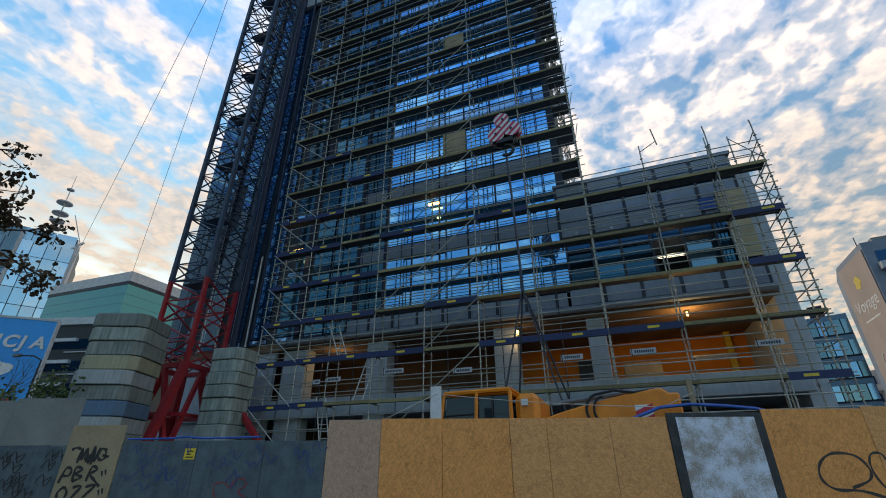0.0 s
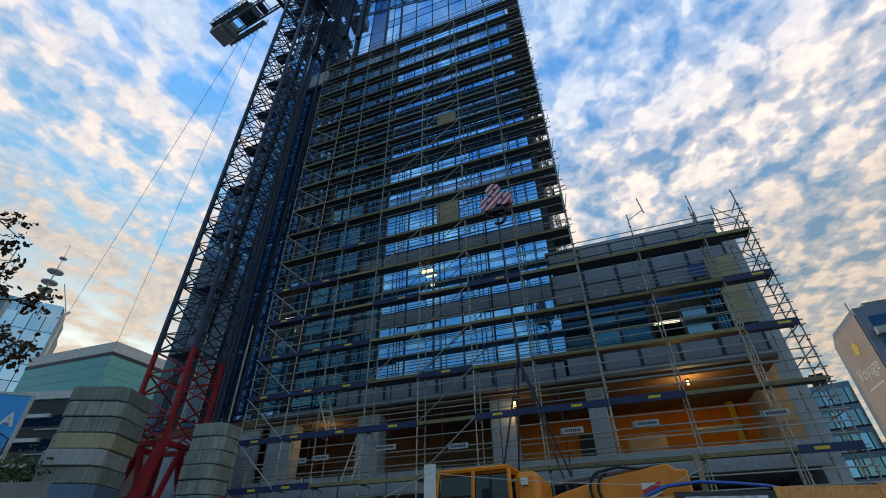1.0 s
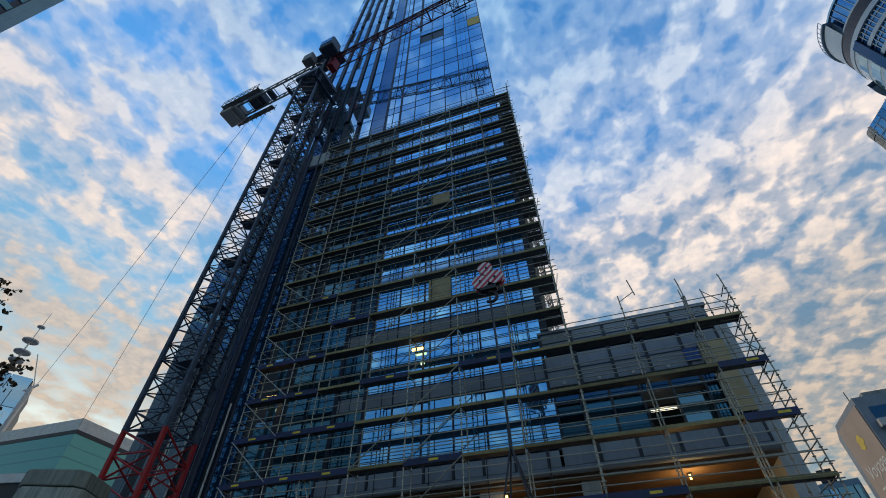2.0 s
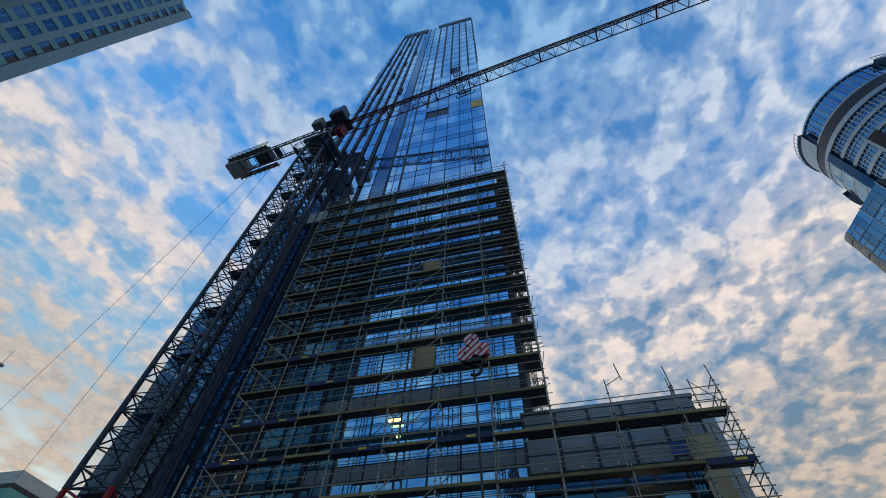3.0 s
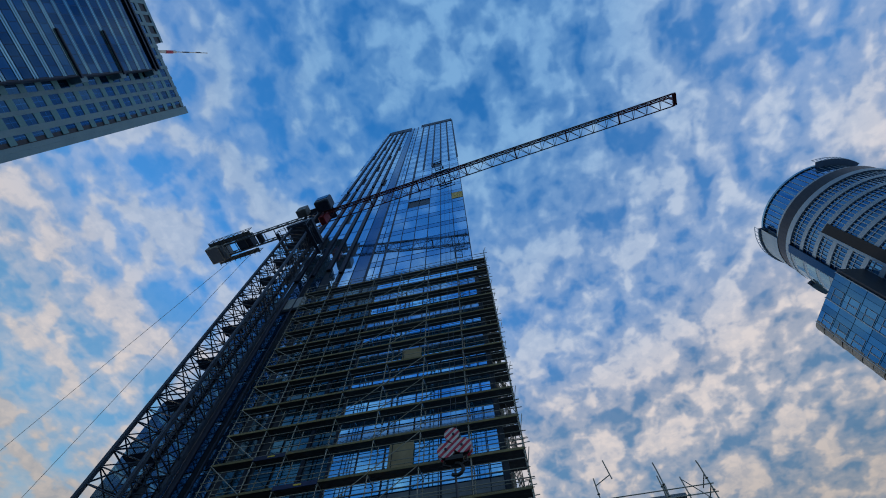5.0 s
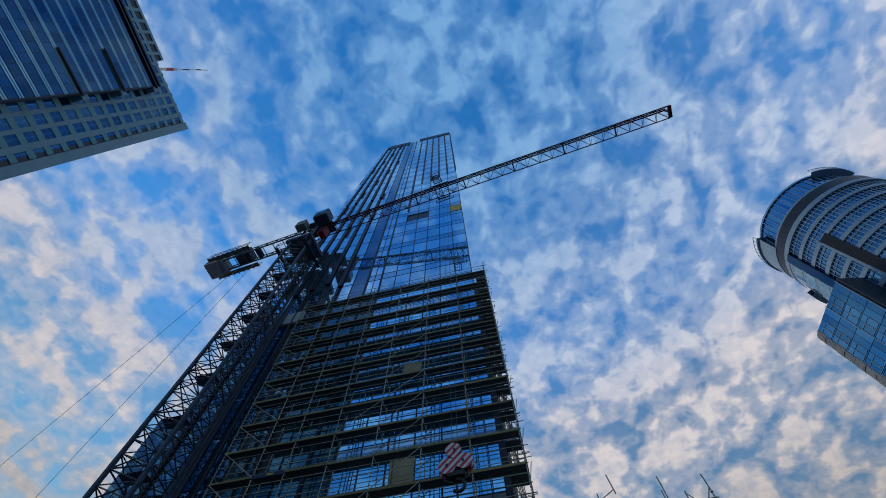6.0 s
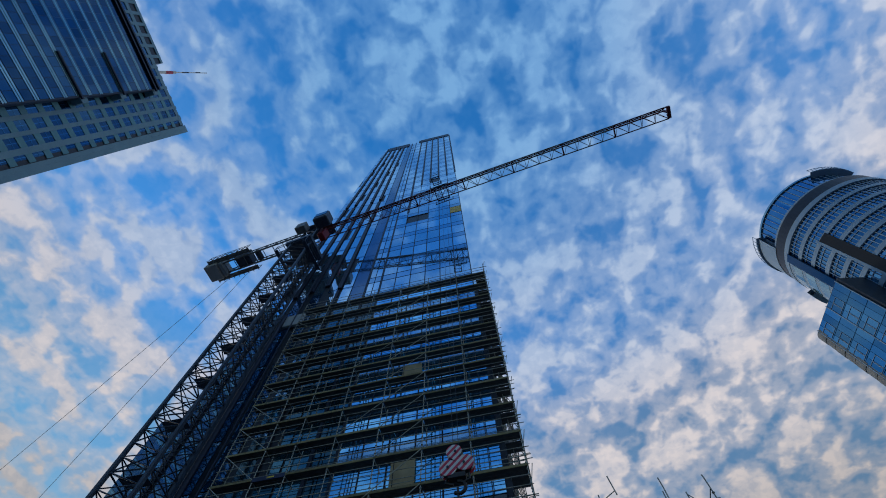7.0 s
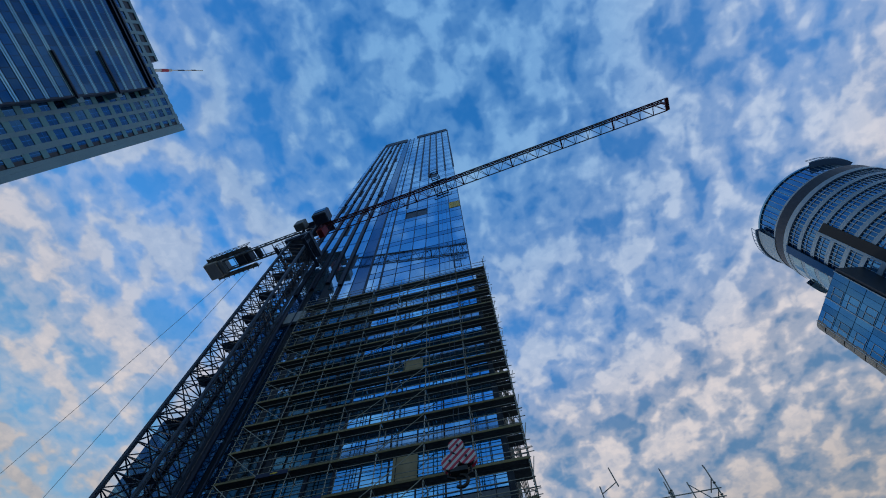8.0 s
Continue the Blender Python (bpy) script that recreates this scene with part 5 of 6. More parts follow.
part("seat", bevelled(Shape().box(-0.1, 0.4, -0.4, 0.2, 1.75, 2.75), BLACK, "seat", 0.08), None, ex)
part("engine_hood", bevelled(Shape().box(0.95, 1.5, -0.9, 0.8, 2.1, 3.18), MACHINE, "engine_hood", 0.12), None, ex)
part("side_lamp", Shape().box(1.12, 1.26, -0.98, -0.9, 2.9, 3.04), WHITE, ex, "small white lamp")
s = Shape()
arc = [(1.3, 2.1), (2.6, 2.3), (4.1, 2.45), (4.2, 3.08), (4.05, 3.19), (3.5, 3.13), (2.6, 2.95), (1.9, 2.78), (1.3, 2.6)]
s.prism([(x, z) for x, z in arc], -0.22, 0.22, Matrix.Translation((0, -0.2, 0)) @ stand)
part("boom", bevelled(s, MACHINE, "boom", 0.03), None, ex, "cranked orange boom")
part("stick", bevelled(Shape().box(4.1, 4.4, -0.4, 0.0, 1.2, 3.08), MACHINE, "stick", 0.04), None, ex)
part("cylinder", Shape().tube((1.9, -0.2, 3.0), (3.3, -0.2, 3.16), 0.06, 8).tube((3.3, -0.2, 3.16), (4.15, -0.2, 3.12), 0.035, 8), CRANE_GREY, ex)
part("hydraulic_hose", Shape().path([(2.75 - 0.28 * math.sin(a), -0.46, 2.78 + 0.34 * math.cos(a)) for a in [radians(d) for d in range(0, 181, 15)]], 0.03, 6).path([(2.75, -0.46, 3.12), (3.1, -0.46, 3.18), (3.5, -0.4, 3.12), (3.95, -0.35, 3.17)], 0.03, 6), BLACK, ex, "black looped hydraulic hoses")
part("hydraulic_hose", Shape().path([(2.85 - 0.22 * math.sin(a), -0.48, 2.78 + 0.28 * math.cos(a)) for a in [radians(d) for d in range(0, 181, 15)]], 0.028, 6), BLACK, ex)
hz = thing("hazard_plate", on_fence(4.05, 0.55, 0), "red and white striped hazard plate on a post", "sign")
part("plate", Shape().box(-0.17, 0.17, -0.01, 0.01, 2.35, 2.8), WHITE, hz)
for i in range(2):
    z = 2.38 + i * 0.2
    part("stripe", Shape().solid([(-0.17, -0.014, z), (0.17, -0.014, z + 0.14), (0.17, -0.014, z + 0.24), (-0.17, -0.014, z + 0.1)], ((0, 1, 2, 3),)), RED, hz)
part("post", Shape().box(-0.03, 0.03, 0.012, 0.05, 0, 2.8), CRANE_GREY, hz)

# ---- neighbouring buildings ----
def pol(az, r, z=0.0):
    a = radians(az)
    return Vector((r * math.sin(a), r * math.cos(a), z))


def wall_frame(a, b):
    """Wall coordinates: x along a to b, y into the building, z up."""
    d = (b - a).normalized()
    return Matrix.Translation(a) @ Matrix(((d.x, -d.y, 0, 0), (d.y, d.x, 0, 0), (0, 0, 1, 0), (0, 0, 0, 1)))


# tall pale tower with a grid of windows and a glass bay
pt = thing("pale_tower", (-80, 0, 0), "tall pale office tower with window grid and striped glass bay", "building")
FL = 4.15
part("core", Shape().box(-24, -0.3, -39, 0.35, 0, 142.4).box(-24, -0.3, -39, -18.7, 142.4, 146), FRAME_DARK, pt)
part("corner_pier", Shape().box(-24.2, 0.05, 0.36, 1.5, 0, 142.9).box(-0.29, 0.05, -0.6, 0.35, 0, 142.9), PALE_STONE, pt, "pale corner pier")
cols = [(-1.95, 0.9)] + [(-4.65 - 2.9 * i, 2.05) for i in range(12)]
for i, ((y, w), (y2, w2)) in enumerate(zip(cols, cols[1:])):
    zt = 142.6 if y > -18 else 146.3
    part("pier", Shape().box(-0.29, 0.0, y2 + w2 / 2, y - w / 2, 0, zt), PALE_STONE, pt)
for k in range(35):
    z = 142.4 - FL * (k + 0.0)
    part("spandrel", Shape().box(-0.29, -0.1, -18.7 if k == 0 else -39, -0.76, z - 1.55, z), TEAL_STONE if k else PALE_STONE, pt)
part("spandrel", Shape().box(-0.29, -0.03, -39, -18.7, 145.2, 146.3), PALE_STONE, pt)
part("spandrel", Shape().box(-0.29, -0.03, -39, -18.7, 140.85, 142.4), PALE_STONE, pt)
wm = {}
for y, w in cols:
    for k in range(34):
        z1 = 142.4 - FL * k - 1.57
        hi = y < -11.5
        if z1 < 70 or (hi and z1 < 131):
            continue
        if w not in wm:
            wm[w] = (Shape().box(-0.28, -0.2, -w / 2 + 0.01, w / 2 - 0.01, -FL + 1.6, 0).mesh("window", GLASS_DARK), Shape().box(-0.2, -0.16, -0.04, 0.04, -FL + 1.6, 0).box(-0.2, -0.16, -w / 2, w / 2, -1.3, -1.22).mesh("glazing_bar", GLASS_BLUE))
        o = part("window", wm[w][0], None, pt)
        o.location = (0, y, z1)
        part("glazing_bar", wm[w][1], None, o)
low = Shape()
for y, w in cols:
    low.box(-0.28, -0.2, y - w / 2 + 0.01, y + w / 2 - 0.01, 0, 69)
part("lower_windows", low, GLASS_DARK, pt, kind="stuff")
# the glass bay
part("bay_core", Shape().box(0.06, 2.9, -39, -11.3, 0, 132.6), FRAME_DARK, pt)
part("bay_edge", Shape().box(0.06, 3.15, -11.29, -11.05, 0, 133.3).box(0.06, 3.4, -39, -11.05, 132.7, 133.4), FIN_NAVY, pt, "dark metal rim of the glass bay")
dark = Shape()
k = 0
z = 132.4
while z > 60:
    for j in range(13):
        y0 = -11.4 - 2.0 * j
        dark.box(2.92, 2.97, y0 - 1.96, y0 - 0.04, z - 3.45, z - 1.25)
    part("light_band", Shape().box(2.92, 3.06, -39, -11.3, z - 1.2, z - 0.2), GLASS_GREY, pt, "pale green glass band between storeys" if k == 0 else "")
    part("bay_bar", Shape().box(2.92, 3.12, -39, -11.3, z - 0.74, z - 0.66), TEAL_STONE, pt)
    z -= 3.55
    k += 1
part("bay_panes", dark, GLASS_DARK, pt, "dark blue bay windows", kind="stuff")
for z in (103.5, 117.5, 131.0):
    part("bay_bracket", Shape().box(3.05, 3.5, -20.5 if z < 130 else -39, -10.6, z, z + 0.5), FIN_NAVY, pt, "dark rail on the glass bay")
for z in (104, 117, 130.5):
    part("gutter_box", Shape().box(0.1, 2.6, -11.04, -9.9, z, z + 2), PALE_STONE, pt)
part("antenna", Shape().tube((-5, -17.4, 142), (-5, -17.0, 160), 0.45, 8).tube((-5, -17.0, 160), (-5, -16.3, 181), 0.16, 6), WHITE, pt, "red and white roof antenna")
for z0, z1, r in ((146, 150, 0.5), (154, 158, 0.5), (164, 168, 0.22), (173, 176, 0.22)):
    part("antenna_ring", Shape().tube((-5, -17.2 + (z0 - 150) * 0.025, z0), (-5, -17.2 + (z1 - 150) * 0.025, z1), r, 8), RED if z0 > 150 and z0 < 160 else FRAME_DARK, pt)

# round tower
RT_STONE = material("pale_blue_stone_cladding", (0.33, 0.46, 0.60), (0.25, 0.37, 0.50), 0.5, 0.0, 0.15, 3, 0.05, 0.6)
CX, CY = 78.3, 54.5
rt = thing("round_tower", (CX, CY, 0), "round grey-blue glass tower with a dark crown ring", "building")


def ring(r, z0, z1, n=72, a0=0.0, a1=360.0, cx=0.0, cy=0.0, thick=0.3):
    m = max(int(n * (a1 - a0) / 360), 3)
    pts, fs = [], []
    for i in range(m + 1):
        a = radians(a0 + (a1 - a0) * i / m)
        pts += [(cx + rr * math.cos(a), cy + rr * math.sin(a), z) for rr, z in ((r, z0), (r, z1), (r - thick, z1), (r - thick, z0))]
        if i:
            for j in range(4):
                k, q = 4 * i + j, 4 * i + (j + 1) % 4
                fs.append((k - 4, k, q, q - 4))
    return Shape().solid(pts, fs)


part("drum_core", Shape().tube((0, 0, 0), (0, 0, 99), 10.6, 48), FRAME_DARK, rt)
z = 88.3
k = 0
while z > 20:
    part("storey_glass", ring(12.8, z - 2.55, z, 72, 178, 330), GLASS_BLUE, rt, "dark curved blue window band" if k == 0 else "")
    part("storey_sill", ring(13.1, z - 3.5, z - 2.56, 72, 178, 330, thick=0.6), RT_STONE, rt, "pale curved spandrel" if k == 0 else "")
    if z > 50:
        s = Shape()
        for i in range(45):
            a = radians(178 + 152 * i / 44)
            p = Vector((12.9 * math.cos(a), 12.9 * math.sin(a), 0))
            s.tube(p + Vector((0, 0, z - 2.56)), p + Vector((0, 0, z)), 0.09, 4)
        s2 = ring(12.92, z - 1.0, z - 0.88, 72, 178, 330, thick=0.1)
        s.solid(s2.v, s2.f)
        part("glazing_lattice", s, RT_STONE, rt, kind="stuff")
    z -= 3.5
    k += 1
part("crown_band", ring(13.2, 88.4, 89.6, 72, thick=0.9), RT_STONE, rt)
part("crown_ring", ring(12.9, 89.6, 92.6, 72, thick=1.6), FRAME_DARK, rt, "dark recessed crown ring")
part("crown_band", ring(12.6, 92.6, 93.4, 72, thick=1.8), RT_STONE, rt)
part("top_glass", ring(11.5, 93.4, 99.4, 72, thick=0.5), GLASS_BLUE, rt, "bluish glass top storey")
rib = Shape().tube((0, 0, 93.4), (0, 0, 99.4), 0.07, 4).mesh("rib", RT_STONE)
for i in range(60):
    a = math.tau * i / 60
    part("rib", rib, None, rt).location = (11.6 * math.cos(a), 11.6 * math.sin(a), 0)
part("roof_rim", ring(11.8, 99.4, 99.9, 72, thick=1.2), GLASS_GREY, rt)
part("roof", Shape().tube((0, 0, 99.0), (0, 0, 99.5), 11.0, 48), FRAME_DARK, rt)


def balcony(cx, cy, z, r, a0, a1):
    s = ring(r, z, z + 0.35, 60, a0, a1, cx, cy, 1.6)
    for i in range(15):
        a = radians(a0 + (a1 - a0) * i / 14)
        p = Vector((cx + r * math.cos(a), cy + r * math.sin(a), z))
        s.tube(p, p + Vector((0, 0, 1.5)), 0.06, 4)
    q = ring(r + 0.03, z + 1.42, z + 1.54, 60, a0, a1, cx, cy, 0.1)
    s.solid(q.v, q.f)
    part("balcony", s, RT_STONE, rt, "curved railed balcony")


balcony(0, 0, 98.6, 13.0, 262, 306)
balcony(0, 0, 98.4, 13.4, 112, 176)
# pale side drum, vertical slot and the lower glass block
part("side_wall", ring(13.1, 0, 88.4, 72, 90, 171, thick=1.5), RT_STONE, rt, "pale curved side wall")
for k in range(8):
    part("side_window", ring(13.14, 84.8 - 3.5 * k, 87.2 - 3.5 * k, 72, 100, 168, thick=0.1), GLASS_GREY, rt)
part("side_top", ring(13.0, 92.6, 98.0, 72, 100, 176, thick=1.2), RT_STONE, rt)
part("side_ledge", ring(14.1, 84.0, 85.4, 72, 122, 140, thick=1.0), RT_STONE, rt)
m = Matrix.Rotation(radians(207), 4, "Z")
# solid black strip in place of a recess, its shade as plain colour
part("slot", Shape().box(12.0, 13.13, -1.0, 0.9, 20, 82, m), BLACK, rt, "black strip, the shade of an upright recess put into its colour")
part("slot_frame", Shape().box(12.0, 13.2, -1.5, -1.01, 20, 82.6, m), RT_STONE, rt)
part("dark_shaft", Shape().box(12.0, 13.5, -1.0, 0.9, 10, 88.3, Matrix.Rotation(radians(175), 4, "Z")), GLASS_DARK, rt, "dark glass lift shaft")
lb = thing("glass_block", (0, 0, 0), "blue glass block with a rounded grey corner beside the round tower", "building")
A0, B0 = pol(43.3, 85), pol(50.0, 79)
W = wall_frame(A0, B0)
ln = (B0 - A0).length
part("core", Shape().box(0.3, ln, 0.3, 16, 0, 71, W), FRAME_DARK, lb)
k = 0
z = 70.8
while z > 30:
    for j in range(int(ln / 1.3)):
        x = 0.4 + 1.3 * j
        g = part("pane", Shape().box(x, x + 1.24, 0.1, 0.25, z - 3.2, z - 0.06, W), GLASS_BLUE, lb)
        if j % 4 < 2:
            f = Shape().box(x, x + 0.06, 0.02, 0.1, z - 3.0, z - 1.0, W).box(x + 1.18, x + 1.24, 0.02, 0.1, z - 3.0, z - 1.0, W)
            f.box(x, x + 1.24, 0.02, 0.1, z - 1.06, z - 1.0, W).box(x, x + 1.24, 0.02, 0.1, z - 3.02, z - 2.96, W)
            part("window_frame", f, RT_STONE, g)
    z -= 3.25
    k += 1
for j in range(int(ln / 5.2) + 1):
    part("upright", Shape().box(0.3 + 5.2 * j, 0.42 + 5.2 * j, -0.02, 0.12, 30, 70.9, W), RT_STONE, lb)
c = W @ Vector((0.2, 1.9, 0))
for k in range(20):
    part("corner_louvre", Shape().tube(c + Vector((0, 0, 30 + 2.04 * k)), c + Vector((0, 0, 31.9 + 2.04 * k)), 1.9 if k % 2 else 1.86, 20), CRANE_GREY, lb, "grey ribbed rounded corner" if k == 0 else "")

# building with a tall poster
A1, B1, C1 = pol(23.3, 79), pol(25.75, 71), pol(37, 78)
pb = thing("apartment_block", (0, 0, 0), "grey apartment block with a tall brown poster on its end wall", "building")
part("body", Shape().prism([tuple(A1.xy), tuple(B1.xy), tuple(C1.xy), tuple((C1 + Vector((6, 14, 0))).xy), tuple((A1 + Vector((2, 6, 0))).xy)], 0, 26.4), PANEL_GREY, pb)
W = wall_frame(A1, B1)
ln = (B1 - A1).length
POSTER = material("brown_poster_print", (0.40, 0.31, 0.26), (0.32, 0.25, 0.21), 0.6, 0.0, 0.4, 6, 0.0)
poster = thing("poster", (0, 0, 0), "huge brown advertising poster with white lettering", "poster")
part("sheet", Shape().box(0.1, ln - 0.2, -0.12, -0.04, 8, 25.6, W), POSTER, poster)
part("logo", Shape().prism([(0.5 * math.cos(t) * (1 + 0.25 * math.cos(5 * t)) * 1.7, 0.5 * math.sin(t) * 1.7) for t in [math.tau * i / 30 for i in range(30)]], -0.01, 0.01, W @ Matrix.Translation((ln * 0.5, -0.14, 22.7)) @ stand), YELLOW, poster, "golden emblem")
txt = bpy.data.curves.new("lettering", "FONT")
txt.body, txt.size, txt.align_x, txt.extrude = "Voyage", 2.2, "CENTER", 0.01
o = new("lettering", txt)
o.parent = poster
o.matrix_local = W @ Matrix.Translation((ln * 0.5, -0.14, 19.2)) @ stand
txt.materials.append(WHITE)
part("lettering", Shape().box(ln * 0.25, ln * 0.75, -0.15, -0.13, 17.9, 18.1, W), WHITE, poster)
for cx, cz, rx, rz in ((0.35, 12.6, 0.7, 1.5), (0.72, 13.4, 0.8, 2.0)):
    pts = [W @ Vector((ln * cx + rx * math.cos(t), -0.14, cz + rz * math.sin(t))) for t in [math.tau * i / 24 for i in range(25)]]
    part("drawn_loop", Shape().path(pts, 0.05, 4), WHITE, poster)
W = wall_frame(B1, C1)
ln = (C1 - B1).length
for k in range(8):
    z = 25.2 - 3.0 * k
    for j in range(5):
        x = 1.0 + 2.9 * j
        if x + 2 < ln:
            part("window", Shape().box(x, x + 1.9, -0.05, 0.05, z - 1.7, z - 0.1, W), GLASS_DARK, pb)
            part("balcony", Shape().box(x - 0.2, x + 2.2, -0.9, -0.06, z - 2.6, z - 1.75, W), OFFWHITE, pb)
part("roof_box", Shape().box(2, 6, 2, 6, 26.4, 27.6, W), CRANE_GREY, pb)
part("roof_aerial", Shape().tube(pol(25.5, 73, 26.4), pol(25.5, 73, 28.0), 0.06, 5), FRAME_DARK, pb)

# blue glass office and pale flats low behind the wing
go = thing("glass_office", (0, 0, 0), "blue glass office building with pale storey bands", "building")
A2, B2 = pol(17.5, 95), pol(22.6, 95)
W = wall_frame(A2, B2)
ln = (B2 - A2).length
part("body", Shape().box(0, ln, 0.2, 14, 0, 24, W).box(ln - 4.6, ln - 2.6, 0.6, 4, 24, 26, W), FRAME_DARK, go)
for k in range(7):
    for j in range(8):
        part("window", Shape().box(ln * j / 8 + 0.08, ln * (j + 1) / 8 - 0.08, 0.0, 0.18, 24 - 3.4 * k - 3.2, 24 - 3.4 * k - 0.9, W), GLASS_GREY if (3 * j + 5 * k) % 4 else GLASS_SPANDREL, go)
    part("storey_band", Shape().box(0, ln, -0.05, 0.18, 24 - 3.4 * k - 0.88, 24 - 3.4 * k - 0.1, W), PALE_STONE, go)
fl = thing("block_of_flats", (0, 0, 0), "pale distant block of flats", "building")
A3, B3 = pol(21.8, 112), pol(27, 108)
W = wall_frame(A3, B3)
ln = (B3 - A3).length
part("body", Shape().box(0, ln, 0, 12, 0, 17, W).box(ln * 0.3, ln, 0.5, 12, 17, 20.5, W), OFFWHITE, fl)
for k in range(5):
    for j in range(5):
        part("window", Shape().box(0.7 + 2 * j, 1.9 + 2 * j, -0.06, 0.02, 14.6 - 3 * k, 16 - 3 * k, W), GLASS_DARK, fl)
    part("balcony", Shape().box(0.3, ln * 0.5, -0.8, -0.07, 13.4 - 3 * k, 14.4 - 3 * k, W), WHITE, fl)

# teal-glazed hall with a white roof, west
hall = thing("teal_hall", (0, 0, 0), "large hall with teal glass band and white roof", "building")
C0, L0, R0 = pol(-58.4, 75), pol(-64.5, 90), pol(-49, 84)
back = pol(-57, 115)


def rim(grow):
    mid = (C0 + L0 + R0) / 3
    return [tuple((mid + (p - mid) * grow).xy) for p in (C0, R0, back, L0)]


TEAL = glass_material("teal_glass", (0.10, 0.34, 0.36), 0.55, 0.12, 0.1)
part("lower_body", Shape().prism(rim(0.96), 0, 18.6), OFFWHITE, hall)
part("canopy", Shape().prism(rim(1.03), 18.6, 20.2), WHITE, hall, "white overhanging canopy")
part("teal_band", Shape().prism(rim(0.99), 20.2, 25.9), TEAL, hall, "teal green glass band")
part("roof_line", Shape().prism(rim(1.0), 25.9, 26.4), FRAME_DARK, hall)
s = Shape().prism(rim(1.0), 26.4, 27.9)
part("white_roof", s, WHITE, hall, "white roof parapet")
for z in (21.6, 23.0, 24.4):
    part("glass_joint", Shape().prism(rim(0.9925), z, z + 0.06), TEAL_STONE, hall)

dk = thing("dark_office", (0, 0, 0), "dark low office block with white window ledges", "building")
A4, B4 = pol(-64.0, 56), pol(-57.6, 50)
W = wall_frame(A4, B4)
ln = (B4 - A4).length
DARK_CLAD = material("dark_cladding", (0.07, 0.075, 0.08), (0.04, 0.043, 0.046), 0.5, 0.1, 0.4, 8, 0.05)
part("body", Shape().box(0, ln, 0, 10, 0, 14.0, W), DARK_CLAD, dk)
part("roof_edge", Shape().box(-0.2, ln + 0.2, -0.2, 10, 14.0, 14.7, W), WHITE, dk, "white roof edge")
for k in range(4):
    z = 12.6 - 2.0 * k
    part("window_band", Shape().box(0.3, ln - 0.3, -0.04, 0.0, z - 0.9, z, W), GLASS_DARK, dk)
    part("ledge", Shape().box(0.8 - 0.1 * k, ln * 0.52, -0.35, -0.05, z - 0.25, z + 0.05, W), WHITE, dk, "short white ledge" if k == 0 else "")
    part("ledge", Shape().box(ln * 0.4, ln, -0.12, -0.045, z - 1.25, z - 1.15, W), OFFWHITE, dk)

BILL_BLUE = material("bright_blue_poster", (0.02, 0.34, 0.80), (0.018, 0.27, 0.68), 0.45, 0.0, 0.4, 5, 0.0)
bb = thing("billboard", (0, 0, 0), "bright blue billboard with large white lettering on posts", "billboard")
A5, B5 = pol(-72, 43), pol(-63.0, 40)
W = wall_frame(A5, B5)
ln = (B5 - A5).length
part("panel", Shape().box(0, ln, 0, 0.25, 5.0, 10.9, W), BILL_BLUE, bb)
part("panel_edge", Shape().box(ln, ln + 0.12, -0.05, 0.3, 4.9, 11.0, W).box(0, ln, -0.05, 0.3, 10.9, 11.05, W), OFFWHITE, bb)
for word, x in (("U", -3.45), ("C", -2.5), ("J", -1.6), ("A", -0.98)):
    cu = bpy.data.curves.new("lettering", "FONT")
    cu.body, cu.size, cu.extrude, cu.shear, cu.offset = word, 1.12, 0.02, 0.15, 0.035
    ob = bpy.data.objects.new("lettering", cu)
    me = bpy.data.meshes.new_from_object(ob)
    bpy.data.objects.remove(ob)
    me.transform(W @ Matrix.Translation((ln + x, -0.04, 9.0)) @ stand)
    me.materials.clear()
    me.materials.append(WHITE)
    part("lettering", me, None, bb)
part("white_shape", Shape().prism([(1.5 * math.cos(t) * (1 + 0.2 * math.sin(3 * t)), 0.85 * math.sin(t) * (1 + 0.15 * math.sin(5 * t))) for t in [math.tau * i / 28 for i in range(28)]], -0.01, 0.01, W @ Matrix.Translation((ln - 3.0, -0.03, 7.4)) @ stand), WHITE, bb, "white rounded figure")
for i in range(5):
    part("red_lettering", Shape().box(ln - 2.4 + 0.32 * i, ln - 2.18 + 0.32 * i, -0.04, -0.005, 5.5, 5.9, W), RED, bb)
for x in (1.5, ln - 1.5):
    part("post", Shape().box(x - 0.15, x + 0.15, 0.3, 0.6, 0, 10.5, W), FRAME_DARK, bb)

gt = thing("far_glass_tower", (0, 0, 0), "distant stepped glass tower with a roof mast", "building")
A6, B6 = pol(-73.5, 145), pol(-63.9, 140)
W = wall_frame(A6, B6)
ln = (B6 - A6).length
FAR_GLASS = glass_material("far_pale_glass", (0.42, 0.60, 0.72), 0.8, 0.05, 0.18)
part("core", Shape().box(0.2, ln - 0.2, 0.3, 20, 0, 53, W).box(2, ln - 0.5, 3, 18, 53, 57, W), FRAME_DARK, gt)
for k in range(13):
    for j in range(9):
        x0, x1 = ln * j / 9, ln * (j + 1) / 9
        part("pane", Shape().box(x0 + 0.08, x1 - 0.08, 0.0, 0.28, 53 - 4.1 * (k + 1) + 0.15, 53 - 4.1 * k, W), FAR_GLASS, gt)
for j in range(5):
    part("pane", Shape().box(2 + (ln - 2.6) * j / 5 + 0.08, 2 + (ln - 2.6) * (j + 1) / 5 - 0.08, 2.7, 2.95, 53, 57.4, W), FAR_GLASS, gt)
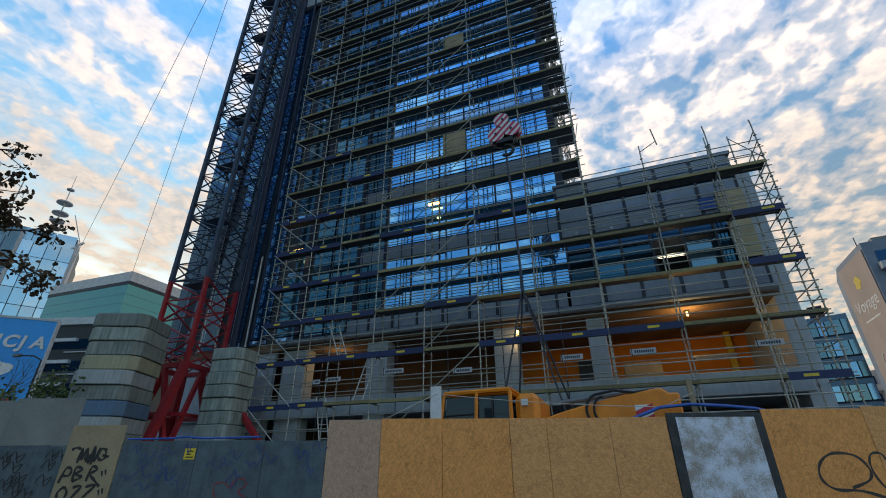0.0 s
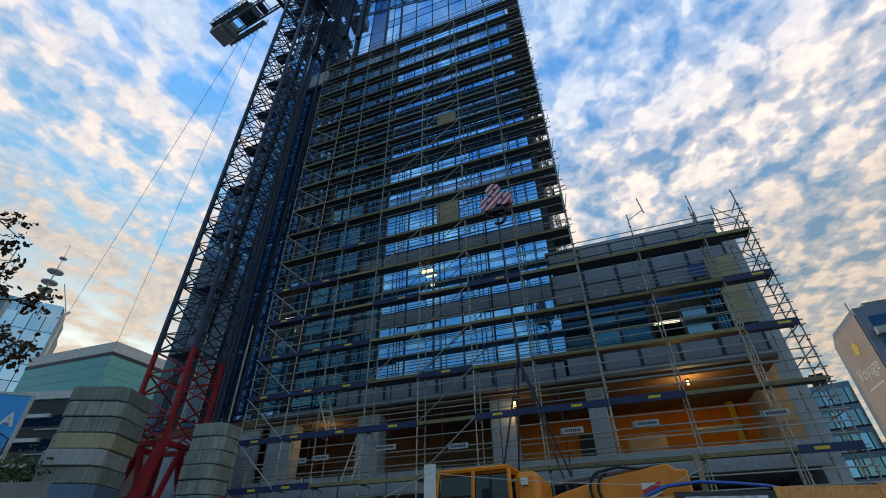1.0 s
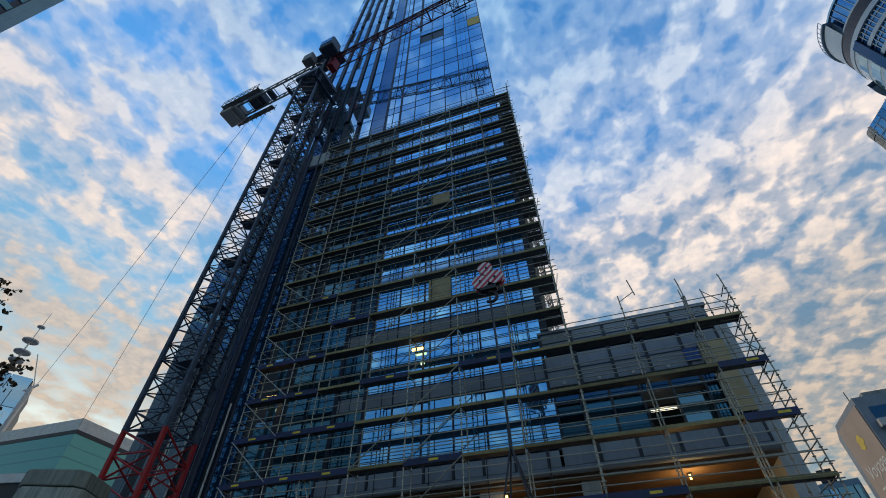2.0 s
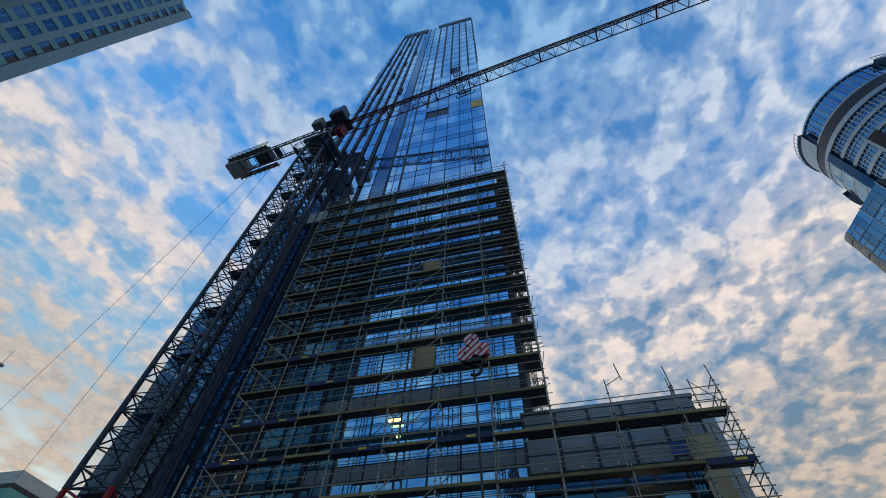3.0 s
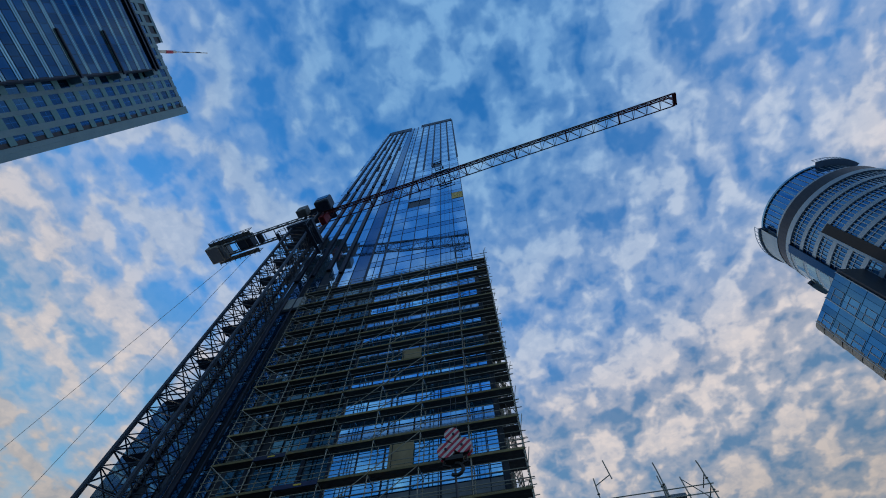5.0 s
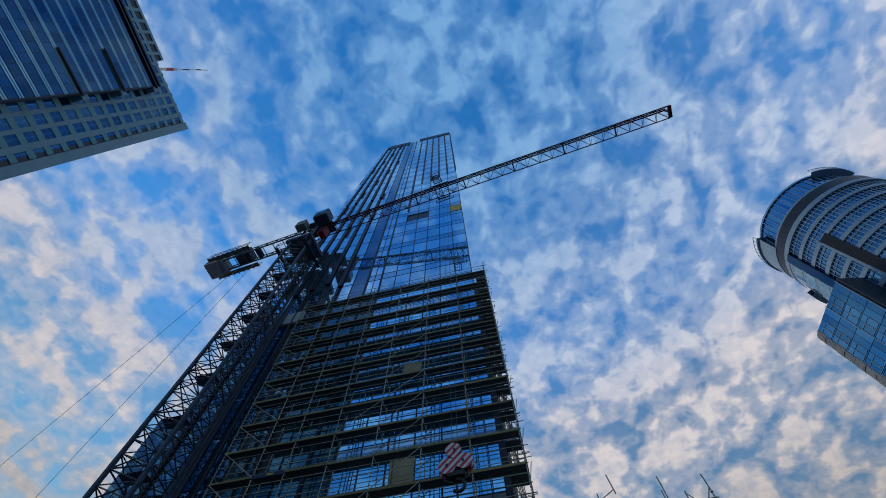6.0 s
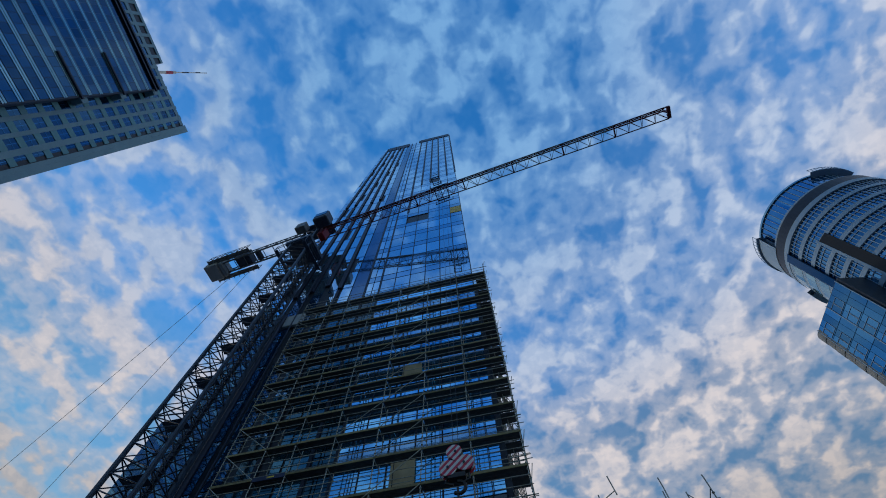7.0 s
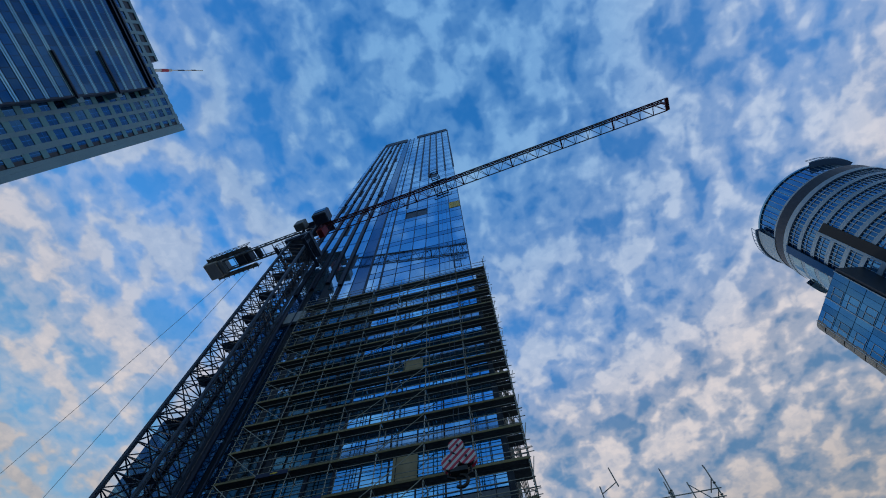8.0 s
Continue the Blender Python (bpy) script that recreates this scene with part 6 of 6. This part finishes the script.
for j in (2, 5):
    part("fin", Shape().box(ln * j / 9 - 0.3, ln * j / 9 + 0.3, -0.6, 0.28, 0, 55, W), OFFWHITE, gt)
part("corner_fin", Shape().box(ln - 0.1, ln + 0.5, -0.4, 4, 0, 54.5, W), OFFWHITE, gt)
m0 = pol(-66.2, 150)
part("mast", Shape().tube(m0 + Vector((0, 0, 56)), m0 + Vector((0, 0, 68)), 0.4, 8, 0.18).tube(m0 + Vector((0, 0, 68)), m0 + Vector((0, 0, 78.5)), 0.16, 6, 0.06), WHITE, gt, "slim white roof mast with discs")
for z, r in ((61, 1.6), (63.2, 1.7), (65.6, 1.9), (69.0, 1.9), (73.5, 0.9)):
    part("mast_disc", Shape().tube(m0 + Vector((0, 0, z)), m0 + Vector((0, 0, z + 0.35)), r, 14), OFFWHITE, gt)
m1 = pol(-69.9, 148)
part("mast", Shape().tube(m1 + Vector((0, 0, 53)), m1 + Vector((0, 0, 72)), 0.15, 6), OFFWHITE, gt)
part("crane_arm", Shape().tube(pol(-64.2, 143, 54), pol(-63.4, 143, 56.5), 0.35, 6).tube(pol(-63.7, 143, 56), pol(-65, 143, 63.5), 0.12, 5), WHITE, gt)

# street lamp and shrubs before the billboard
sl = thing("street_lamp", pol(-63.1, 30), "slim dark street lamp with a bent arm", "street lamp")
part("pole", Shape().tube((0, 0, 0), (0, 0, 6.6), 0.06, 8, 0.04), FRAME_DARK, sl)
part("arm", Shape().path([(0, 0, 6.6), (-0.3, -0.2, 6.8), (-0.9, -0.5, 6.82)], 0.035, 6), FRAME_DARK, sl)
part("lamp_head", Shape().box(-1.3, -0.85, -0.62, -0.42, 6.76, 6.88), CRANE_GREY, sl)


# ---- plants ----
def leaves(points, size, spread, per, rng, droop=0.3):
    s = Shape()
    for c in points:
        for _ in range(per):
            p = c + Vector((rng.gauss(0, spread), rng.gauss(0, spread), rng.gauss(0, spread * 0.9)))
            d = Vector((rng.uniform(-1, 1), rng.uniform(-1, 1), rng.uniform(-1, 0.4) - droop)).normalized()
            u = d.orthogonal().normalized()
            u = (Matrix.Rotation(rng.uniform(0, math.tau), 3, d) @ u)
            L, w = size * rng.uniform(0.7, 1.3), size * rng.uniform(0.3, 0.45)
            n = d.cross(u) * 0.12 * L
            s.solid([p, p + d * L * 0.3 + u * w, p + d * L * 0.75 + u * w * 0.7 + n, p + d * L, p + d * L * 0.75 - u * w * 0.7 + n, p + d * L * 0.3 - u * w], ((0, 1, 2, 3), (0, 3, 4, 5)))
    return s


rng = random.Random(21)
tree = thing("street_tree", pol(-80, 10.0), "street tree with brown autumn leaves, nearly bare", "tree")
base = pol(-80, 10.0)
part("trunk", Shape().tube((0, 0, 0), (0.1, 0.1, 3.0), 0.17, 10, 0.13).tube((0.1, 0.1, 3.0), (0.2, 0.0, 7.5), 0.13, 8, 0.05), BARK, tree)
ends = [pol(az, 9.5, 1.65 + 9.5 * k) for az, k in ((-70.9, 0.462), (-69.9, 0.395), (-66.5, 0.388), (-67.9, 0.31), (-65.6, 0.304), (-71.6, 0.52), (-70.6, 0.42))]
tips = []
for i, e in enumerate(ends):
    a = Vector((0.12, 0.05, 3.2 + 0.45 * i))
    b = e - base
    m = a.lerp(b, 0.55) + Vector((0, 0, 0.25))
    part("limb", Shape().tube(a, m, 0.05, 6, 0.03).tube(m, b, 0.03, 6, 0.008), BARK, tree)
    for j in range(3):
        tw = b + Vector((rng.gauss(0, 0.15), rng.gauss(0, 0.15), rng.gauss(-0.06, 0.15)))
        part("twig", Shape().tube(b.lerp(m, 0.25), tw, 0.012, 5, 0.004), BARK, tree)
        tips.append(tw)
    tips.append(b)
for k in range(7):
    tips.append(Vector((rng.gauss(-0.8, 0.5), rng.gauss(-0.4, 0.5), rng.uniform(4.2, 8.0))))
part("crown", leaves(tips, 0.09, 0.085, 20, rng), LEAF, tree, "ragged brown autumn leaves", kind="stuff")
sh = thing("shrub", pol(-61.5, 24), "low green shrub growing behind the hoarding", "shrub")
part("stem", Shape().tube((0, 0, 0), (0, 0, 3.2), 0.05, 6, 0.02).tube((0, 0, 1), (0.8, 0.3, 3.6), 0.03, 5, 0.01).tube((0, 0, 1), (-0.8, 0.2, 3.4), 0.03, 5, 0.01), BARK, sh)
part("foliage", leaves([Vector((rng.gauss(0, 0.9), rng.gauss(0, 0.5), rng.uniform(2.8, 5.0))) for _ in range(30)], 0.14, 0.22, 34, rng), LEAF_GREEN, sh, "thin green foliage", kind="stuff")
bt = thing("bare_tree", pol(-65.0, 30), "small leafless tree before the billboard", "tree")
s = Shape().tube((0, 0, 0), (0.1, 0, 3), 0.07, 7, 0.04)
todo = [(Vector((0.1, 0, 3)), Vector((0.05, 0, 1)), 0.04, 0)]
while todo:
    p, d, r, g = todo.pop()
    if g > 4:
        continue
    for j in range(2 + (g < 2)):
        dd = (d.normalized() + Vector((rng.gauss(0, 0.45), rng.gauss(0, 0.45), rng.gauss(0.1, 0.2)))).normalized() * (1.25 * 0.78 ** g)
        s.tube(p, p + dd, r, 4, r * 0.6)
        todo.append((p + dd, dd, r * 0.6, g + 1))
part("branches", s, BARK, bt)
